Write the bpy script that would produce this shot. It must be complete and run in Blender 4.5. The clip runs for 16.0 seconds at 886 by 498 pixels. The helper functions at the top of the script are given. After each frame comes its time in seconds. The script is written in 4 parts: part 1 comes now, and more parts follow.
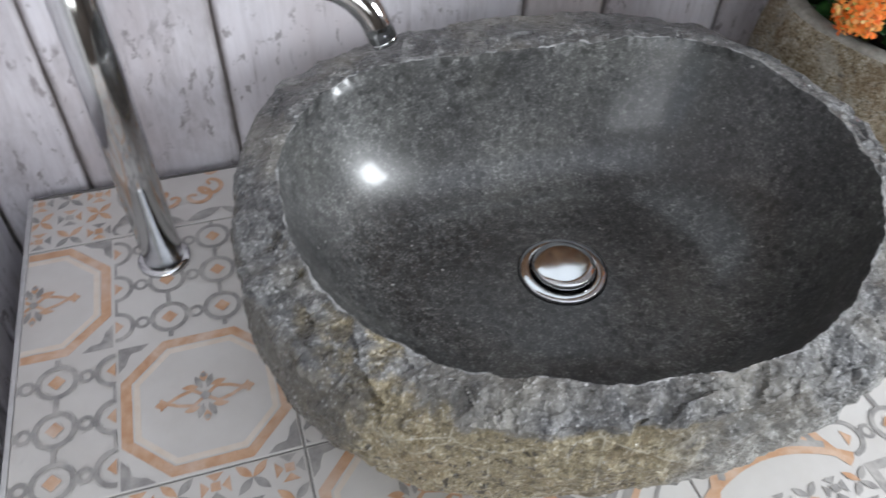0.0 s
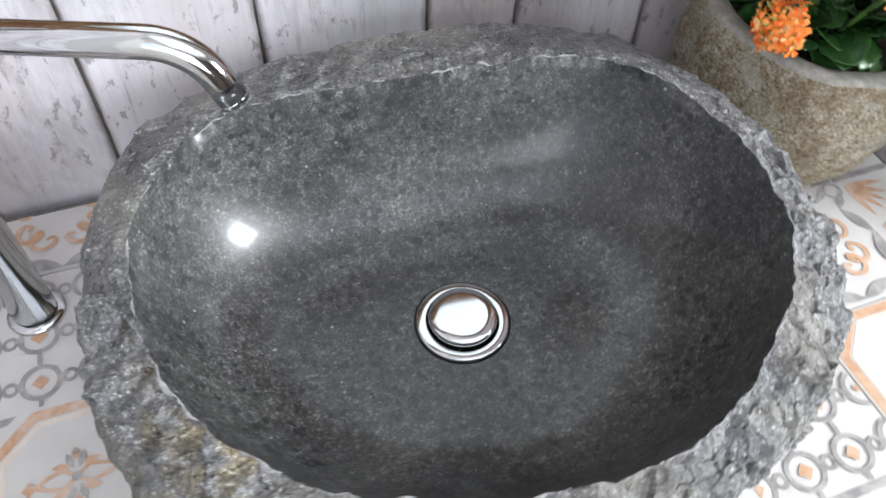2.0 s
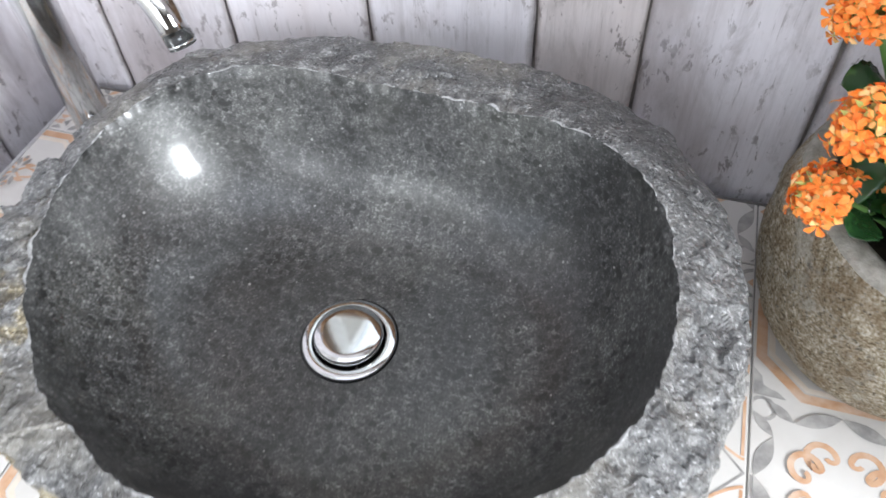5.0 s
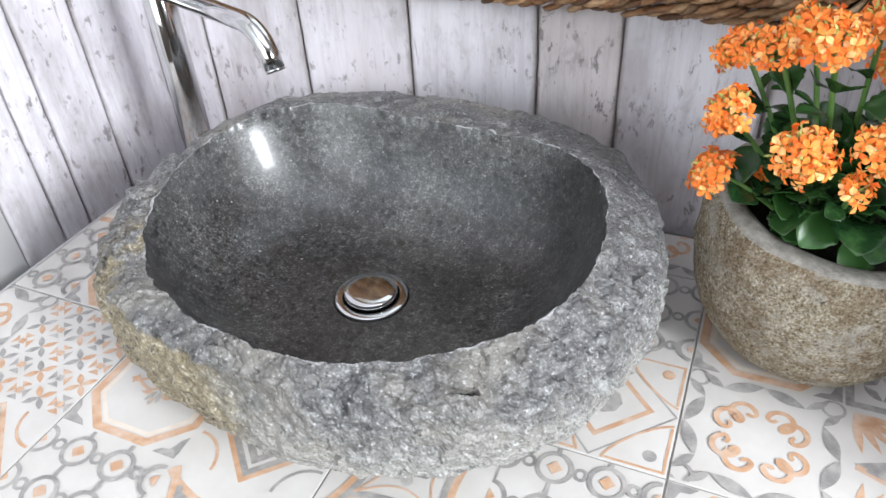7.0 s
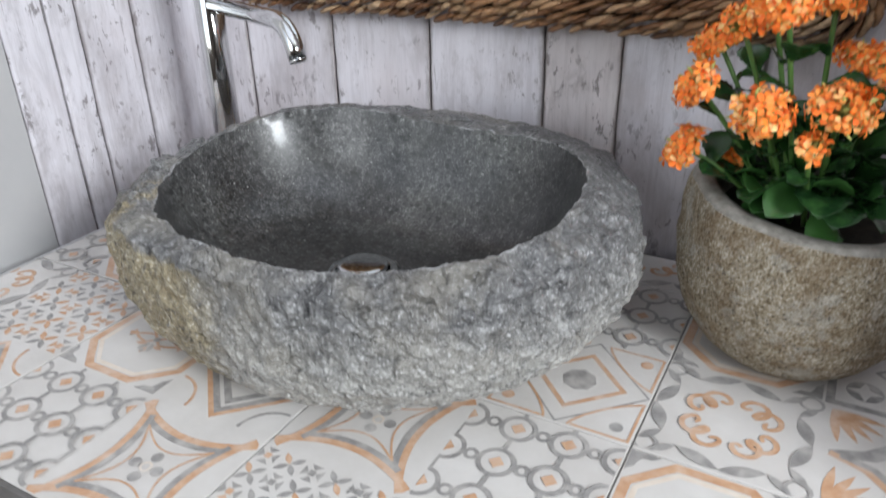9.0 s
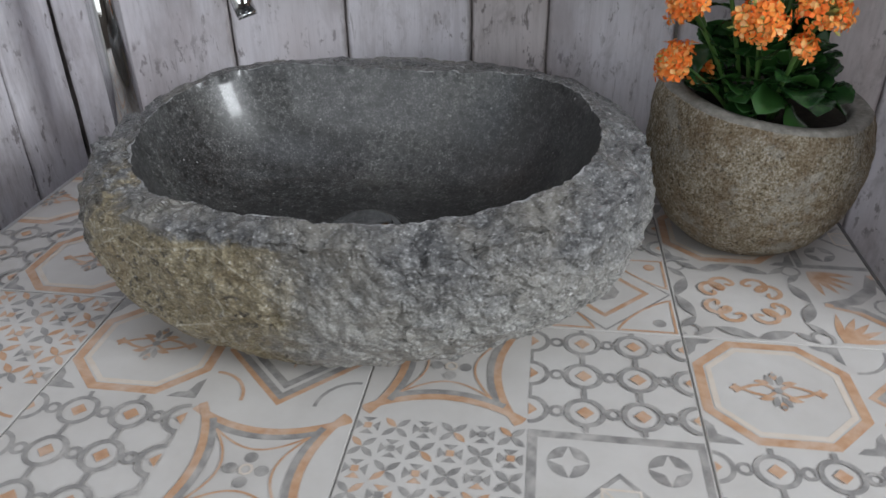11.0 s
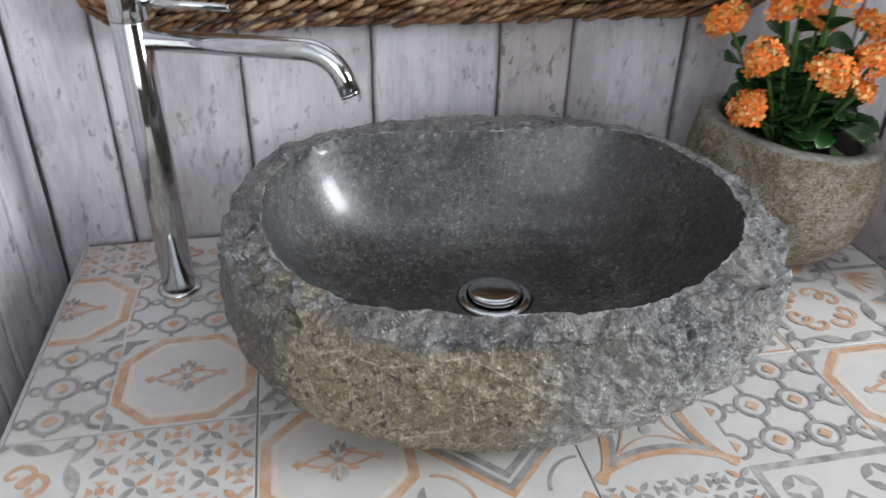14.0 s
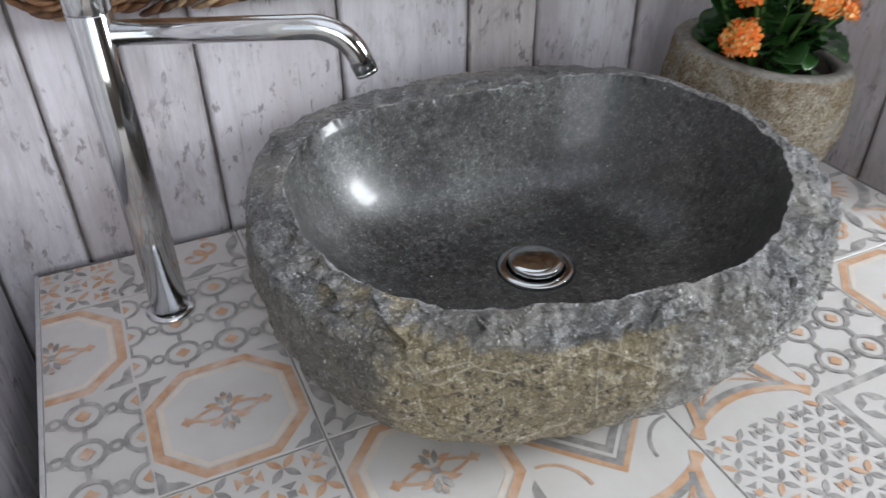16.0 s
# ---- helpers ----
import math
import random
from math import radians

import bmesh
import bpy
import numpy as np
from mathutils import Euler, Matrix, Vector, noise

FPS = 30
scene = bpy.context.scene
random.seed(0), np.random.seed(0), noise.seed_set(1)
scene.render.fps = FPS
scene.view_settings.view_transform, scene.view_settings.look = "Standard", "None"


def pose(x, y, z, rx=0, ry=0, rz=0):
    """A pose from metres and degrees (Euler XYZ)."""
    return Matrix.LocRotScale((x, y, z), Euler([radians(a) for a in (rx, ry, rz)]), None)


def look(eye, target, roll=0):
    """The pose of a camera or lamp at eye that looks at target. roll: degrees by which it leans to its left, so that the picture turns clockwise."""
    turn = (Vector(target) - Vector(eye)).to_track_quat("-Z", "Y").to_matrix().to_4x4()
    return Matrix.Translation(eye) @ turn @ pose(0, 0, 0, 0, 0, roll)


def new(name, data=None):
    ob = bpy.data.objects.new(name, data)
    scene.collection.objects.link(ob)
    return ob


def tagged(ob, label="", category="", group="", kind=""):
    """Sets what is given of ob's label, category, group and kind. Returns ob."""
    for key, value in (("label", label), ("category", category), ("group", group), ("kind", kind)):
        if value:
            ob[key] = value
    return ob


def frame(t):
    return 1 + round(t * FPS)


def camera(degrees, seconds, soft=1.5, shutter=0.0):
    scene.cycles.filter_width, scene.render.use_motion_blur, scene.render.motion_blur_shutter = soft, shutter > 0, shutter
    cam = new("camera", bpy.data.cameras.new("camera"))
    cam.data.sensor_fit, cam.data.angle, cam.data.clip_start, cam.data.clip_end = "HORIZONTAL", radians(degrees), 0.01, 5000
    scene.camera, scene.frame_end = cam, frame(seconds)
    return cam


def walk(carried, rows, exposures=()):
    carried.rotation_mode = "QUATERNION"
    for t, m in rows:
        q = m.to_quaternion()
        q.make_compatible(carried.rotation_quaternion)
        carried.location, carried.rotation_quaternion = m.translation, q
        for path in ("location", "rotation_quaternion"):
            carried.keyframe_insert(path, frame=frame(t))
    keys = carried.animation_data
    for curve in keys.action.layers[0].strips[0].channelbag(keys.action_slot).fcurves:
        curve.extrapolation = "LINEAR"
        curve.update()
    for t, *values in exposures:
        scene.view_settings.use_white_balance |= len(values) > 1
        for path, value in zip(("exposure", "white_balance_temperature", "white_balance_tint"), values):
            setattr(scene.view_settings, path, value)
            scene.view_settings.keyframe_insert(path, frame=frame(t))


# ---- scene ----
cam = camera(61.6, 16.0, soft=1.5, shutter=0.5)
PATH = [
    (0, (0.001, -0.066, 0.496), (0.457, 1.243, -0.946), 2.4),
    (0.5, (0.017, -0.045, 0.523), (0.56, 1.17, -0.97), 1.9),
    (1, (0.018, -0.021, 0.529), (0.628, 1.132, -0.988), 2.2),
    (1.5, (0.038, -0.003, 0.521), (0.671, 1.106, -1.018), 4.3),
    (2, (0.092, 0.007, 0.521), (0.574, 1.169, -1.035), 2.9),
    (2.5, (0.193, 0.005, 0.525), (0.455, 1.256, -1.013), 0.3),
    (3, (0.254, 0.02, 0.522), (0.404, 1.249, -1.048), -2.2),
    (3.5, (0.256, 0.057, 0.513), (0.476, 1.245, -1.081), -2.8),
    (4, (0.281, 0.082, 0.498), (0.444, 1.236, -1.127), -1.9),
    (4.5, (0.34, 0.07, 0.507), (0.137, 1.264, -1.084), -0.7),
    (4.7, (0.364, 0.056, 0.51), (0.03, 1.243, -1.065), -1.8),
    (6.8, (0.496, -0.171, 0.529), (-0.116, 1.27, -0.716), -2.8),
    (7, (0.518, -0.174, 0.517), (-0.154, 1.268, -0.695), -3.5),
    (7.5, (0.549, -0.189, 0.488), (-0.225, 1.307, -0.59), -3.0),
    (8, (0.575, -0.222, 0.462), (-0.263, 1.296, -0.536), -1.7),
    (8.5, (0.603, -0.247, 0.449), (-0.27, 1.294, -0.48), -1.7),
    (9, (0.613, -0.246, 0.407), (-0.255, 1.314, -0.495), -1.1),
    (9.2, (0.613, -0.237, 0.386), (-0.26, 1.316, -0.523), -1.2),
    (11.3, (0.351, -0.332, 0.401), (0.172, 1.373, -0.629), -0.8),
    (11.5, (0.334, -0.311, 0.411), (0.164, 1.374, -0.653), -0.9),
    (12, (0.285, -0.237, 0.391), (0.104, 1.408, -0.732), -1.3),
    (12.5, (0.182, -0.228, 0.396), (0.229, 1.42, -0.736), -1.1),
    (13, (0.089, -0.23, 0.414), (0.352, 1.395, -0.722), -0.0),
    (13.5, (0.078, -0.26, 0.428), (0.329, 1.407, -0.648), 0.9),
    (14, (0.056, -0.287, 0.449), (0.408, 1.41, -0.548), 1.1),
    (14.5, (-0.014, -0.285, 0.465), (0.584, 1.358, -0.507), 0.7),
    (15, (-0.078, -0.263, 0.467), (0.714, 1.29, -0.514), 0.5),
    (15.5, (-0.09, -0.223, 0.456), (0.684, 1.295, -0.592), 0.2),
    (16, (-0.082, -0.179, 0.459), (0.606, 1.31, -0.684), -0.5),
]
# brightness of the clip's camera: seconds, stops
EXPOSURES = [(0.0, 0.0), (0.5, 0.12), (1.0, 0.22), (1.5, 0.36), (2.5, 0.60), (3.5, 0.70), (4.5, 0.68), (7.0, 0.46), (7.5, 0.33), (8.5, 0.08), (9.0, -0.10), (11.5, -0.86), (12.0, -0.92), (12.5, -0.72), (13.0, -0.43), (14.5, -0.27), (16.0, -0.20)]
walk(cam, [(t, look(eye, target, roll)) for t, eye, target, roll in PATH], EXPOSURES)

# ---- world and light ----
world = bpy.data.worlds.new("sky")
scene.world = world
world.use_nodes = True
_sky = world.node_tree.nodes.new("ShaderNodeTexSky")
_sky.sky_type, _sky.sun_disc = "NISHITA", False
_sky.sun_elevation, _sky.sun_rotation = radians(38), radians(100)
world.node_tree.links.new(_sky.outputs[0], world.node_tree.nodes["Background"].inputs[0])
world.node_tree.nodes["Background"].inputs[1].default_value = 0.12


def area_lamp(name, m, wide, high, watts, colour):
    lamp = bpy.data.lights.new(name, "AREA")
    lamp.shape, lamp.size, lamp.size_y, lamp.energy, lamp.color = "RECTANGLE", wide, high, watts, colour
    ob = new(name, lamp)
    ob.matrix_basis = m
    return ob


# daylight through the side window; south, west and roof lamps are added fill
area_lamp("window_light_side", look((2.03, -0.60, 0.90), (0.3, 0.2, 0.3)), 0.50, 0.60, 54, (0.90, 0.95, 1.0))
# unseen lamp, added as frontal fill for the stone and boards
area_lamp("added_fill_south", look((-0.12, -2.03, 0.78), (0.2, 0.3, 0.1)), 1.20, 1.30, 17.5, (0.95, 0.97, 1.0))
# unseen ceiling lamp, added to soften the light from above
area_lamp("added_fill_roof", look((0.48, -0.55, 1.70), (0.48, -0.54, 0.0)), 1.40, 1.50, 8, (0.95, 0.97, 1.0))
# unseen lamp, added to brighten the left side
area_lamp("added_fill_west", look((-0.81, -1.25, 0.78), (0.5, 0.2, 0.1)), 1.15, 1.30, 4, (0.92, 0.96, 1.0))


# ---- materials ----
class Mat:
    """A small builder of node materials."""

    def __init__(self, name, rough=0.5, metal=0.0, spec=0.5):
        self.m = bpy.data.materials.new(name)
        self.m.use_nodes = True
        self.t = self.m.node_tree
        self.b = self.t.nodes["Principled BSDF"]
        self.b.inputs["Roughness"].default_value = rough
        self.b.inputs["Metallic"].default_value = metal
        self.b.inputs["Specular IOR Level"].default_value = spec

    def node(self, kind, **sets):
        n = self.t.nodes.new(kind)
        for k, v in sets.items():
            if k in n.inputs:
                n.inputs[k].default_value = v
        return n

    def link(self, a, b):
        self.t.links.new(a, b)

    def coords(self, scale=(1, 1, 1)):
        c = self.node("ShaderNodeTexCoord")
        m = self.node("ShaderNodeMapping")
        m.inputs["Scale"].default_value = scale
        self.link(c.outputs["Object"], m.inputs["Vector"])
        return m.outputs["Vector"]

    def shifted(self, vec, amount=7.0):
        info = self.node("ShaderNodeObjectInfo")
        mul = self.node("ShaderNodeMath")
        mul.operation = "MULTIPLY"
        mul.inputs[1].default_value = amount
        self.link(info.outputs["Random"], mul.inputs[0])
        add = self.node("ShaderNodeVectorMath")
        add.operation = "ADD"
        self.link(vec, add.inputs[0])
        self.link(mul.outputs[0], add.inputs[1])
        return add.outputs[0]

    def noise(self, vec, scale, detail=6, rough=0.6, distort=0.0):
        n = self.node("ShaderNodeTexNoise", Scale=scale, Detail=detail, Roughness=rough, Distortion=distort)
        self.link(vec, n.inputs["Vector"])
        return n.outputs["Fac"]

    def voronoi(self, vec, scale, feature="F1", rnd=1.0):
        n = self.node("ShaderNodeTexVoronoi", Scale=scale, Randomness=rnd)
        n.feature = feature
        self.link(vec, n.inputs["Vector"])
        return n

    def ramp(self, fac, stops):
        r = self.node("ShaderNodeValToRGB")
        e = r.color_ramp.elements
        while len(e) < len(stops):
            e.new(0.5)
        for el, (p, c) in zip(e, stops):
            el.position = p
            el.color = (*c, 1) if len(c) == 3 else c
        self.link(fac, r.inputs["Fac"])
        return r.outputs["Color"]

    def mask(self, fac, lo, hi):
        n = self.node("ShaderNodeMapRange")
        n.inputs["From Min"].default_value, n.inputs["From Max"].default_value = lo, hi
        self.link(fac, n.inputs["Value"])
        return n.outputs["Result"]

    def mul(self, a, b, op="MULTIPLY"):
        n = self.node("ShaderNodeMath")
        n.operation = op
        for s, v in zip(n.inputs, (a, b)):
            if isinstance(v, (int, float)):
                s.default_value = v
            else:
                self.link(v, s)
        return n.outputs[0]

    def mix(self, fac, a, b, kind="MIX"):
        n = self.node("ShaderNodeMix")
        n.data_type, n.blend_type = "RGBA", kind
        ins = n.inputs
        if isinstance(fac, (int, float)):
            ins[0].default_value = fac
        else:
            self.link(fac, ins[0])
        for s, v in ((ins[6], a), (ins[7], b)):
            if isinstance(v, tuple):
                s.default_value = (*v, 1)
            else:
                self.link(v, s)
        return n.outputs[2]

    def axis(self, which):
        c = self.node("ShaderNodeTexCoord")
        s = self.node("ShaderNodeSeparateXYZ")
        self.link(c.outputs["Object"], s.inputs[0])
        return s.outputs[which]

    def colour(self, out):
        if isinstance(out, tuple):
            self.b.inputs["Base Color"].default_value = (*out, 1)
        else:
            self.link(out, self.b.inputs["Base Color"])
        return self

    def rough(self, out):
        self.link(out, self.b.inputs["Roughness"])
        return self

    def bump(self, height, strength=0.3, distance=0.002):
        n = self.node("ShaderNodeBump")
        n.inputs["Strength"].default_value, n.inputs["Distance"].default_value = strength, distance
        self.link(height, n.inputs["Height"])
        prev = self.b.inputs["Normal"]
        if prev.is_linked:
            self.link(prev.links[0].from_socket, n.inputs["Normal"])
        self.link(n.outputs["Normal"], prev)
        return self


def board_material(name, wash):
    """Old boards with whitewash that has flaked and greyed along the grain; wash: the tint of the paint."""
    k = Mat(name, 0.6)
    base = k.shifted(k.coords((1, 1, 1)))
    grain = k.shifted(k.coords((1, 1, 0.06)))
    chips = k.shifted(k.coords((1, 1, 0.48)))
    soft = k.shifted(k.coords((1, 1, 0.45)))
    c = k.ramp(k.noise(soft, 9, 6, 0.65), [(0.30, (0.52, 0.505, 0.515)), (0.48, (0.74, 0.735, 0.755)), (0.70, (0.84, 0.84, 0.865))])
    streak = k.ramp(k.noise(grain, 120, 7, 0.75), [(0.36, (0.62, 0.60, 0.60)), (0.52, (1, 1, 1))])
    c = k.mix(0.42, c, streak, "MULTIPLY")
    pink = k.mask(k.noise(k.shifted(k.coords((1, 1, 0.5)), 3), 7, 4), 0.52, 0.72)
    c = k.mix(k.mul(pink, 0.40), c, (0.55, 0.48, 0.46))
    soil = k.mask(k.noise(k.shifted(k.coords((1, 1, 0.30)), 5), 17, 7, 0.72, 0.4), 0.50, 0.70)
    c = k.mix(k.mul(soil, 0.62), c, (0.37, 0.345, 0.34))
    where = k.mask(k.noise(base, 15, 4, 0.6), 0.43, 0.55)
    fleck = k.mul(k.mask(k.noise(chips, 80, 6, 0.70, 0.3), 0.57, 0.61), where)
    c = k.mix(k.mul(fleck, 0.80), c, (0.20, 0.18, 0.18))
    smudge = k.mul(k.mask(k.noise(chips, 26, 5, 0.7, 0.3), 0.57, 0.72), 0.62)
    c = k.mix(smudge, c, (0.33, 0.31, 0.31))
    hair = k.mul(k.mask(k.noise(grain, 260, 4, 0.6), 0.62, 0.68), k.mask(k.noise(base, 16, 3), 0.48, 0.6))
    c = k.mix(k.mul(hair, 0.6), c, (0.25, 0.23, 0.23))
    info = k.node("ShaderNodeObjectInfo")
    c = k.mix(k.mul(info.outputs["Random"], 0.24), c, (0.54, 0.50, 0.50))
    # paint worn off along both long arrises, in ragged runs
    own = k.node("ShaderNodeTexCoord")
    sep = k.node("ShaderNodeSeparateXYZ")
    k.link(own.outputs["Generated"], sep.inputs[0])
    out = k.mul(k.mul(sep.outputs[0], 0.5, "SUBTRACT"), 0.0, "ABSOLUTE")
    ragged = k.mul(k.mul(k.noise(k.shifted(k.coords((1, 1, 0.5))), 34, 7, 0.72), 0.10), out, "ADD")
    c = k.mix(k.mul(k.mask(ragged, 0.505, 0.548), 0.85), c, (0.21, 0.185, 0.175))
    c = k.mix(1.0, c, wash, "MULTIPLY")
    k.colour(c)
    k.bump(k.noise(grain, 200, 5), 0.25, 0.0012)
    k.bump(fleck, -0.4, 0.0008)
    return k.m


def tile_material():
    k = Mat("glazed_tile", 0.32)
    v = k.shifted(k.coords())
    c = k.ramp(k.noise(v, 14, 5), [(0.3, (0.57, 0.545, 0.517)), (0.7, (0.66, 0.64, 0.616))])
    dirt = k.mask(k.noise(v, 90, 5, 0.7), 0.6, 0.78)
    k.colour(k.mix(k.mul(dirt, 0.28), c, (0.55, 0.51, 0.47)))
    k.rough(k.mask(k.noise(v, 30, 3), -0.6, 2.2))
    k.bump(k.noise(v, 55, 3), 0.06, 0.001)
    return k.m


def print_material(name, dark, light, wear):
    """A worn, hand-printed glaze colour: it thins to the tile's white in specks and patches."""
    k = Mat(name, 0.34)
    v = k.coords()
    c = k.ramp(k.noise(v, 70, 5, 0.65), [(0.32, dark), (0.68, light)])
    worn = k.mask(k.noise(v, 240, 5, 0.7), 0.66 - wear, 0.80 - wear)
    patch = k.mask(k.noise(v, 36, 4), 0.45, 0.75)
    c = k.mix(k.mul(worn, 0.55), c, (0.76, 0.73, 0.70))
    c = k.mix(k.mul(patch, 0.45), c, (0.74, 0.70, 0.66))
    return k.colour(c).m


def shell_material():
    """Rough river stone: grey broken rim, a tan weathered skin on one flank, dark and pale patches, fine crystals."""
    k = Mat("rough_river_stone", 0.5, spec=0.75)
    v = k.coords()
    x, z = k.axis(0), k.axis(2)
    grain = k.mul(k.mul(k.noise(v, 110, 7, 0.8), 0.5), k.mul(k.noise(v, 420, 5, 0.75), 0.5), "ADD")
    grey = k.ramp(grain, [(0.38, (0.035, 0.035, 0.036)), (0.47, (0.09, 0.09, 0.091)), (0.55, (0.19, 0.189, 0.187)), (0.64, (0.40, 0.40, 0.40))])
    big = k.noise(v, 46, 8, 0.78)
    grey = k.mix(k.mul(k.mask(big, 0.53, 0.60), 0.62), grey, (0.075, 0.076, 0.078))
    grey = k.mix(k.mul(k.mask(big, 0.45, 0.36), 0.5), grey, (0.42, 0.42, 0.415))
    warm = k.mask(k.noise(v, 11, 5, 0.6), 0.48, 0.62)
    grey = k.mix(k.mul(warm, 0.40), grey, (0.33, 0.305, 0.255))
    tan = k.ramp(grain, [(0.38, (0.075, 0.058, 0.032)), (0.46, (0.20, 0.165, 0.098)), (0.53, (0.32, 0.27, 0.17)), (0.62, (0.60, 0.54, 0.40))])
    rust = k.mask(k.noise(v, 26, 4, 0.6), 0.54, 0.66)
    tan = k.mix(k.mul(rust, 0.22), tan, (0.26, 0.16, 0.06))
    # small dark specks, put in by colour only, without hollows
    dark_specks = k.mul(k.mask(k.noise(v, 150, 3, 0.6), 0.575, 0.61), k.mask(k.noise(v, 20, 3), 0.40, 0.55))
    tan = k.mix(k.mul(dark_specks, 0.9), tan, (0.04, 0.033, 0.025))
    crack = k.voronoi(v, 17, "DISTANCE_TO_EDGE")
    wob = k.mul(k.noise(v, 70, 4, 0.7), 0.05)
    vein = k.mask(k.mul(crack.outputs["Distance"], wob, "ADD"), 0.037, 0.028)
    tan = k.mix(k.mul(vein, 0.55), tan, (0.62, 0.58, 0.48))
    stain = k.mask(k.noise(v, 34, 4, 0.6), 0.60, 0.66)
    tan = k.mix(k.mul(stain, 0.6), tan, (0.09, 0.075, 0.055))
    # the tan skin ends upwards at the broken edge and to both sides along ragged lines
    edge = k.mul(k.mul(k.noise(v, 20, 9, 0.72), 0.055), z, "ADD")
    below = k.mask(edge, 0.168, 0.163)
    side = k.mul(k.mul(k.noise(v, 14, 9, 0.72), 0.16), x, "ADD")
    span = k.mul(k.mask(side, 0.085, 0.030), k.mask(side, -0.150, -0.120))
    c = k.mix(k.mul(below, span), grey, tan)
    flank = k.mul(k.mask(side, -0.118, -0.135), below)
    c = k.mix(k.mul(flank, 0.72), c, (0.075, 0.066, 0.052))
    lower = k.mask(edge, 0.160, 0.100)
    # pale stone low on the right, with tile bounce light in its colour
    pale_bounce = k.mul(k.mask(side, 0.04, 0.09), lower)
    c = k.mix(k.mul(k.mul(pale_bounce, k.mask(grain, 0.38, 0.56)), 0.72), c, (0.50, 0.49, 0.455))
    glint = k.mask(k.noise(v, 420, 3, 0.6), 0.62, 0.66)
    c = k.mix(k.mul(glint, 0.5), c, (0.66, 0.66, 0.67))
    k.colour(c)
    k.rough(k.mask(k.noise(v, 60, 5, 0.7), 0.18, 1.05))
    k.bump(k.noise(v, 48, 6, 0.62), 1.0, 0.009)
    k.bump(k.noise(v, 260, 4, 0.65), 0.8, 0.0020)
    return k.m


def bowl_material():
    """Polished dark andesite with pale and black crystals."""
    k = Mat("polished_andesite", 0.3, spec=0.5)
    v = k.coords()
    fine = k.mul(k.mul(k.noise(v, 430, 3, 0.7), 0.55), k.mul(k.noise(v, 140, 4, 0.7), 0.45), "ADD")
    c = k.ramp(fine, [(0.38, (0.009, 0.0091, 0.009)), (0.47, (0.033, 0.0334, 0.033)), (0.54, (0.056, 0.056, 0.056)), (0.64, (0.17, 0.17, 0.17))])
    cloud = k.ramp(k.noise(v, 9, 7, 0.68), [(0.34, (0.45, 0.45, 0.45)), (0.50, (0.90, 0.90, 0.89)), (0.66, (1.7, 1.7, 1.66))])
    c = k.mix(1.0, c, cloud, "MULTIPLY")
    spark = k.mask(k.noise(v, 380, 2, 0.5), 0.65, 0.69)
    c = k.mix(k.mul(spark, 0.42), c, (0.24, 0.243, 0.24))
    warp = k.node("ShaderNodeVectorMath")
    warp.operation = "MULTIPLY_ADD"
    wn = k.node("ShaderNodeTexNoise", Scale=220.0, Detail=2.0)
    k.link(v, wn.inputs["Vector"])
    k.link(wn.outputs["Color"], warp.inputs[0])
    warp.inputs[1].default_value = (0.006, 0.006, 0.006)
    k.link(v, warp.inputs[2])
    cells = k.voronoi(warp.outputs[0], 125)
    black = k.mul(k.mask(cells.outputs["Distance"], 0.42, 0.32), k.mask(k.noise(v, 62, 2), 0.51, 0.55))
    c = k.mix(k.mul(black, 0.9), c, (0.006, 0.006, 0.006))
    white = k.mul(k.mask(k.voronoi(v, 170).outputs["Distance"], 0.24, 0.17), k.mask(k.noise(v, 90, 2), 0.63, 0.66))
    c = k.mix(k.mul(white, 0.75), c, (0.33, 0.33, 0.32))
    olive = k.mask(k.noise(v, 10, 5, 0.65), 0.52, 0.70)
    c = k.mix(k.mul(olive, 0.30), c, (0.082, 0.083, 0.070))
    k.colour(c)
    k.rough(k.mask(k.noise(v, 16, 6, 0.7), -1.0, 2.6))
    k.b.inputs["Specular IOR Level"].default_value = 0.78
    k.b.inputs["Coat Weight"].default_value = 0.26
    coat = k.mask(k.noise(v, 22, 6, 0.7), 0.0, 5.0)
    k.link(coat, k.b.inputs["Coat Roughness"])
    k.bump(k.noise(v, 300, 3), 0.04, 0.0006)
    return k.m


def pot_material():
    k = Mat("carved_pot_stone", 0.8, spec=0.3)
    v = k.coords()
    grain = k.mul(k.mul(k.noise(v, 110, 6, 0.8), 0.4), k.mul(k.noise(v, 430, 5, 0.75), 0.6), "ADD")
    c = k.ramp(grain, [(0.39, (0.10, 0.070, 0.038)), (0.46, (0.28, 0.22, 0.14)), (0.52, (0.44, 0.38, 0.28)), (0.60, (0.76, 0.71, 0.62))])
    rust = k.mask(k.noise(v, 26, 6, 0.65), 0.47, 0.60)
    c = k.mix(k.mul(rust, 0.5), c, (0.21, 0.14, 0.075))
    pale = k.mask(k.noise(v, 30, 7, 0.7), 0.53, 0.60)
    c = k.mix(k.mul(pale, 0.5), c, (0.50, 0.48, 0.43))
    dark_specks = k.mask(k.noise(v, 300, 3, 0.6), 0.59, 0.64)
    c = k.mix(k.mul(dark_specks, 0.7), c, (0.055, 0.045, 0.032))
    k.colour(c)
    k.bump(k.noise(v, 140, 8, 0.8), 0.8, 0.005)
    k.bump(k.noise(v, 420, 5, 0.75), 0.9, 0.0025)
    return k.m


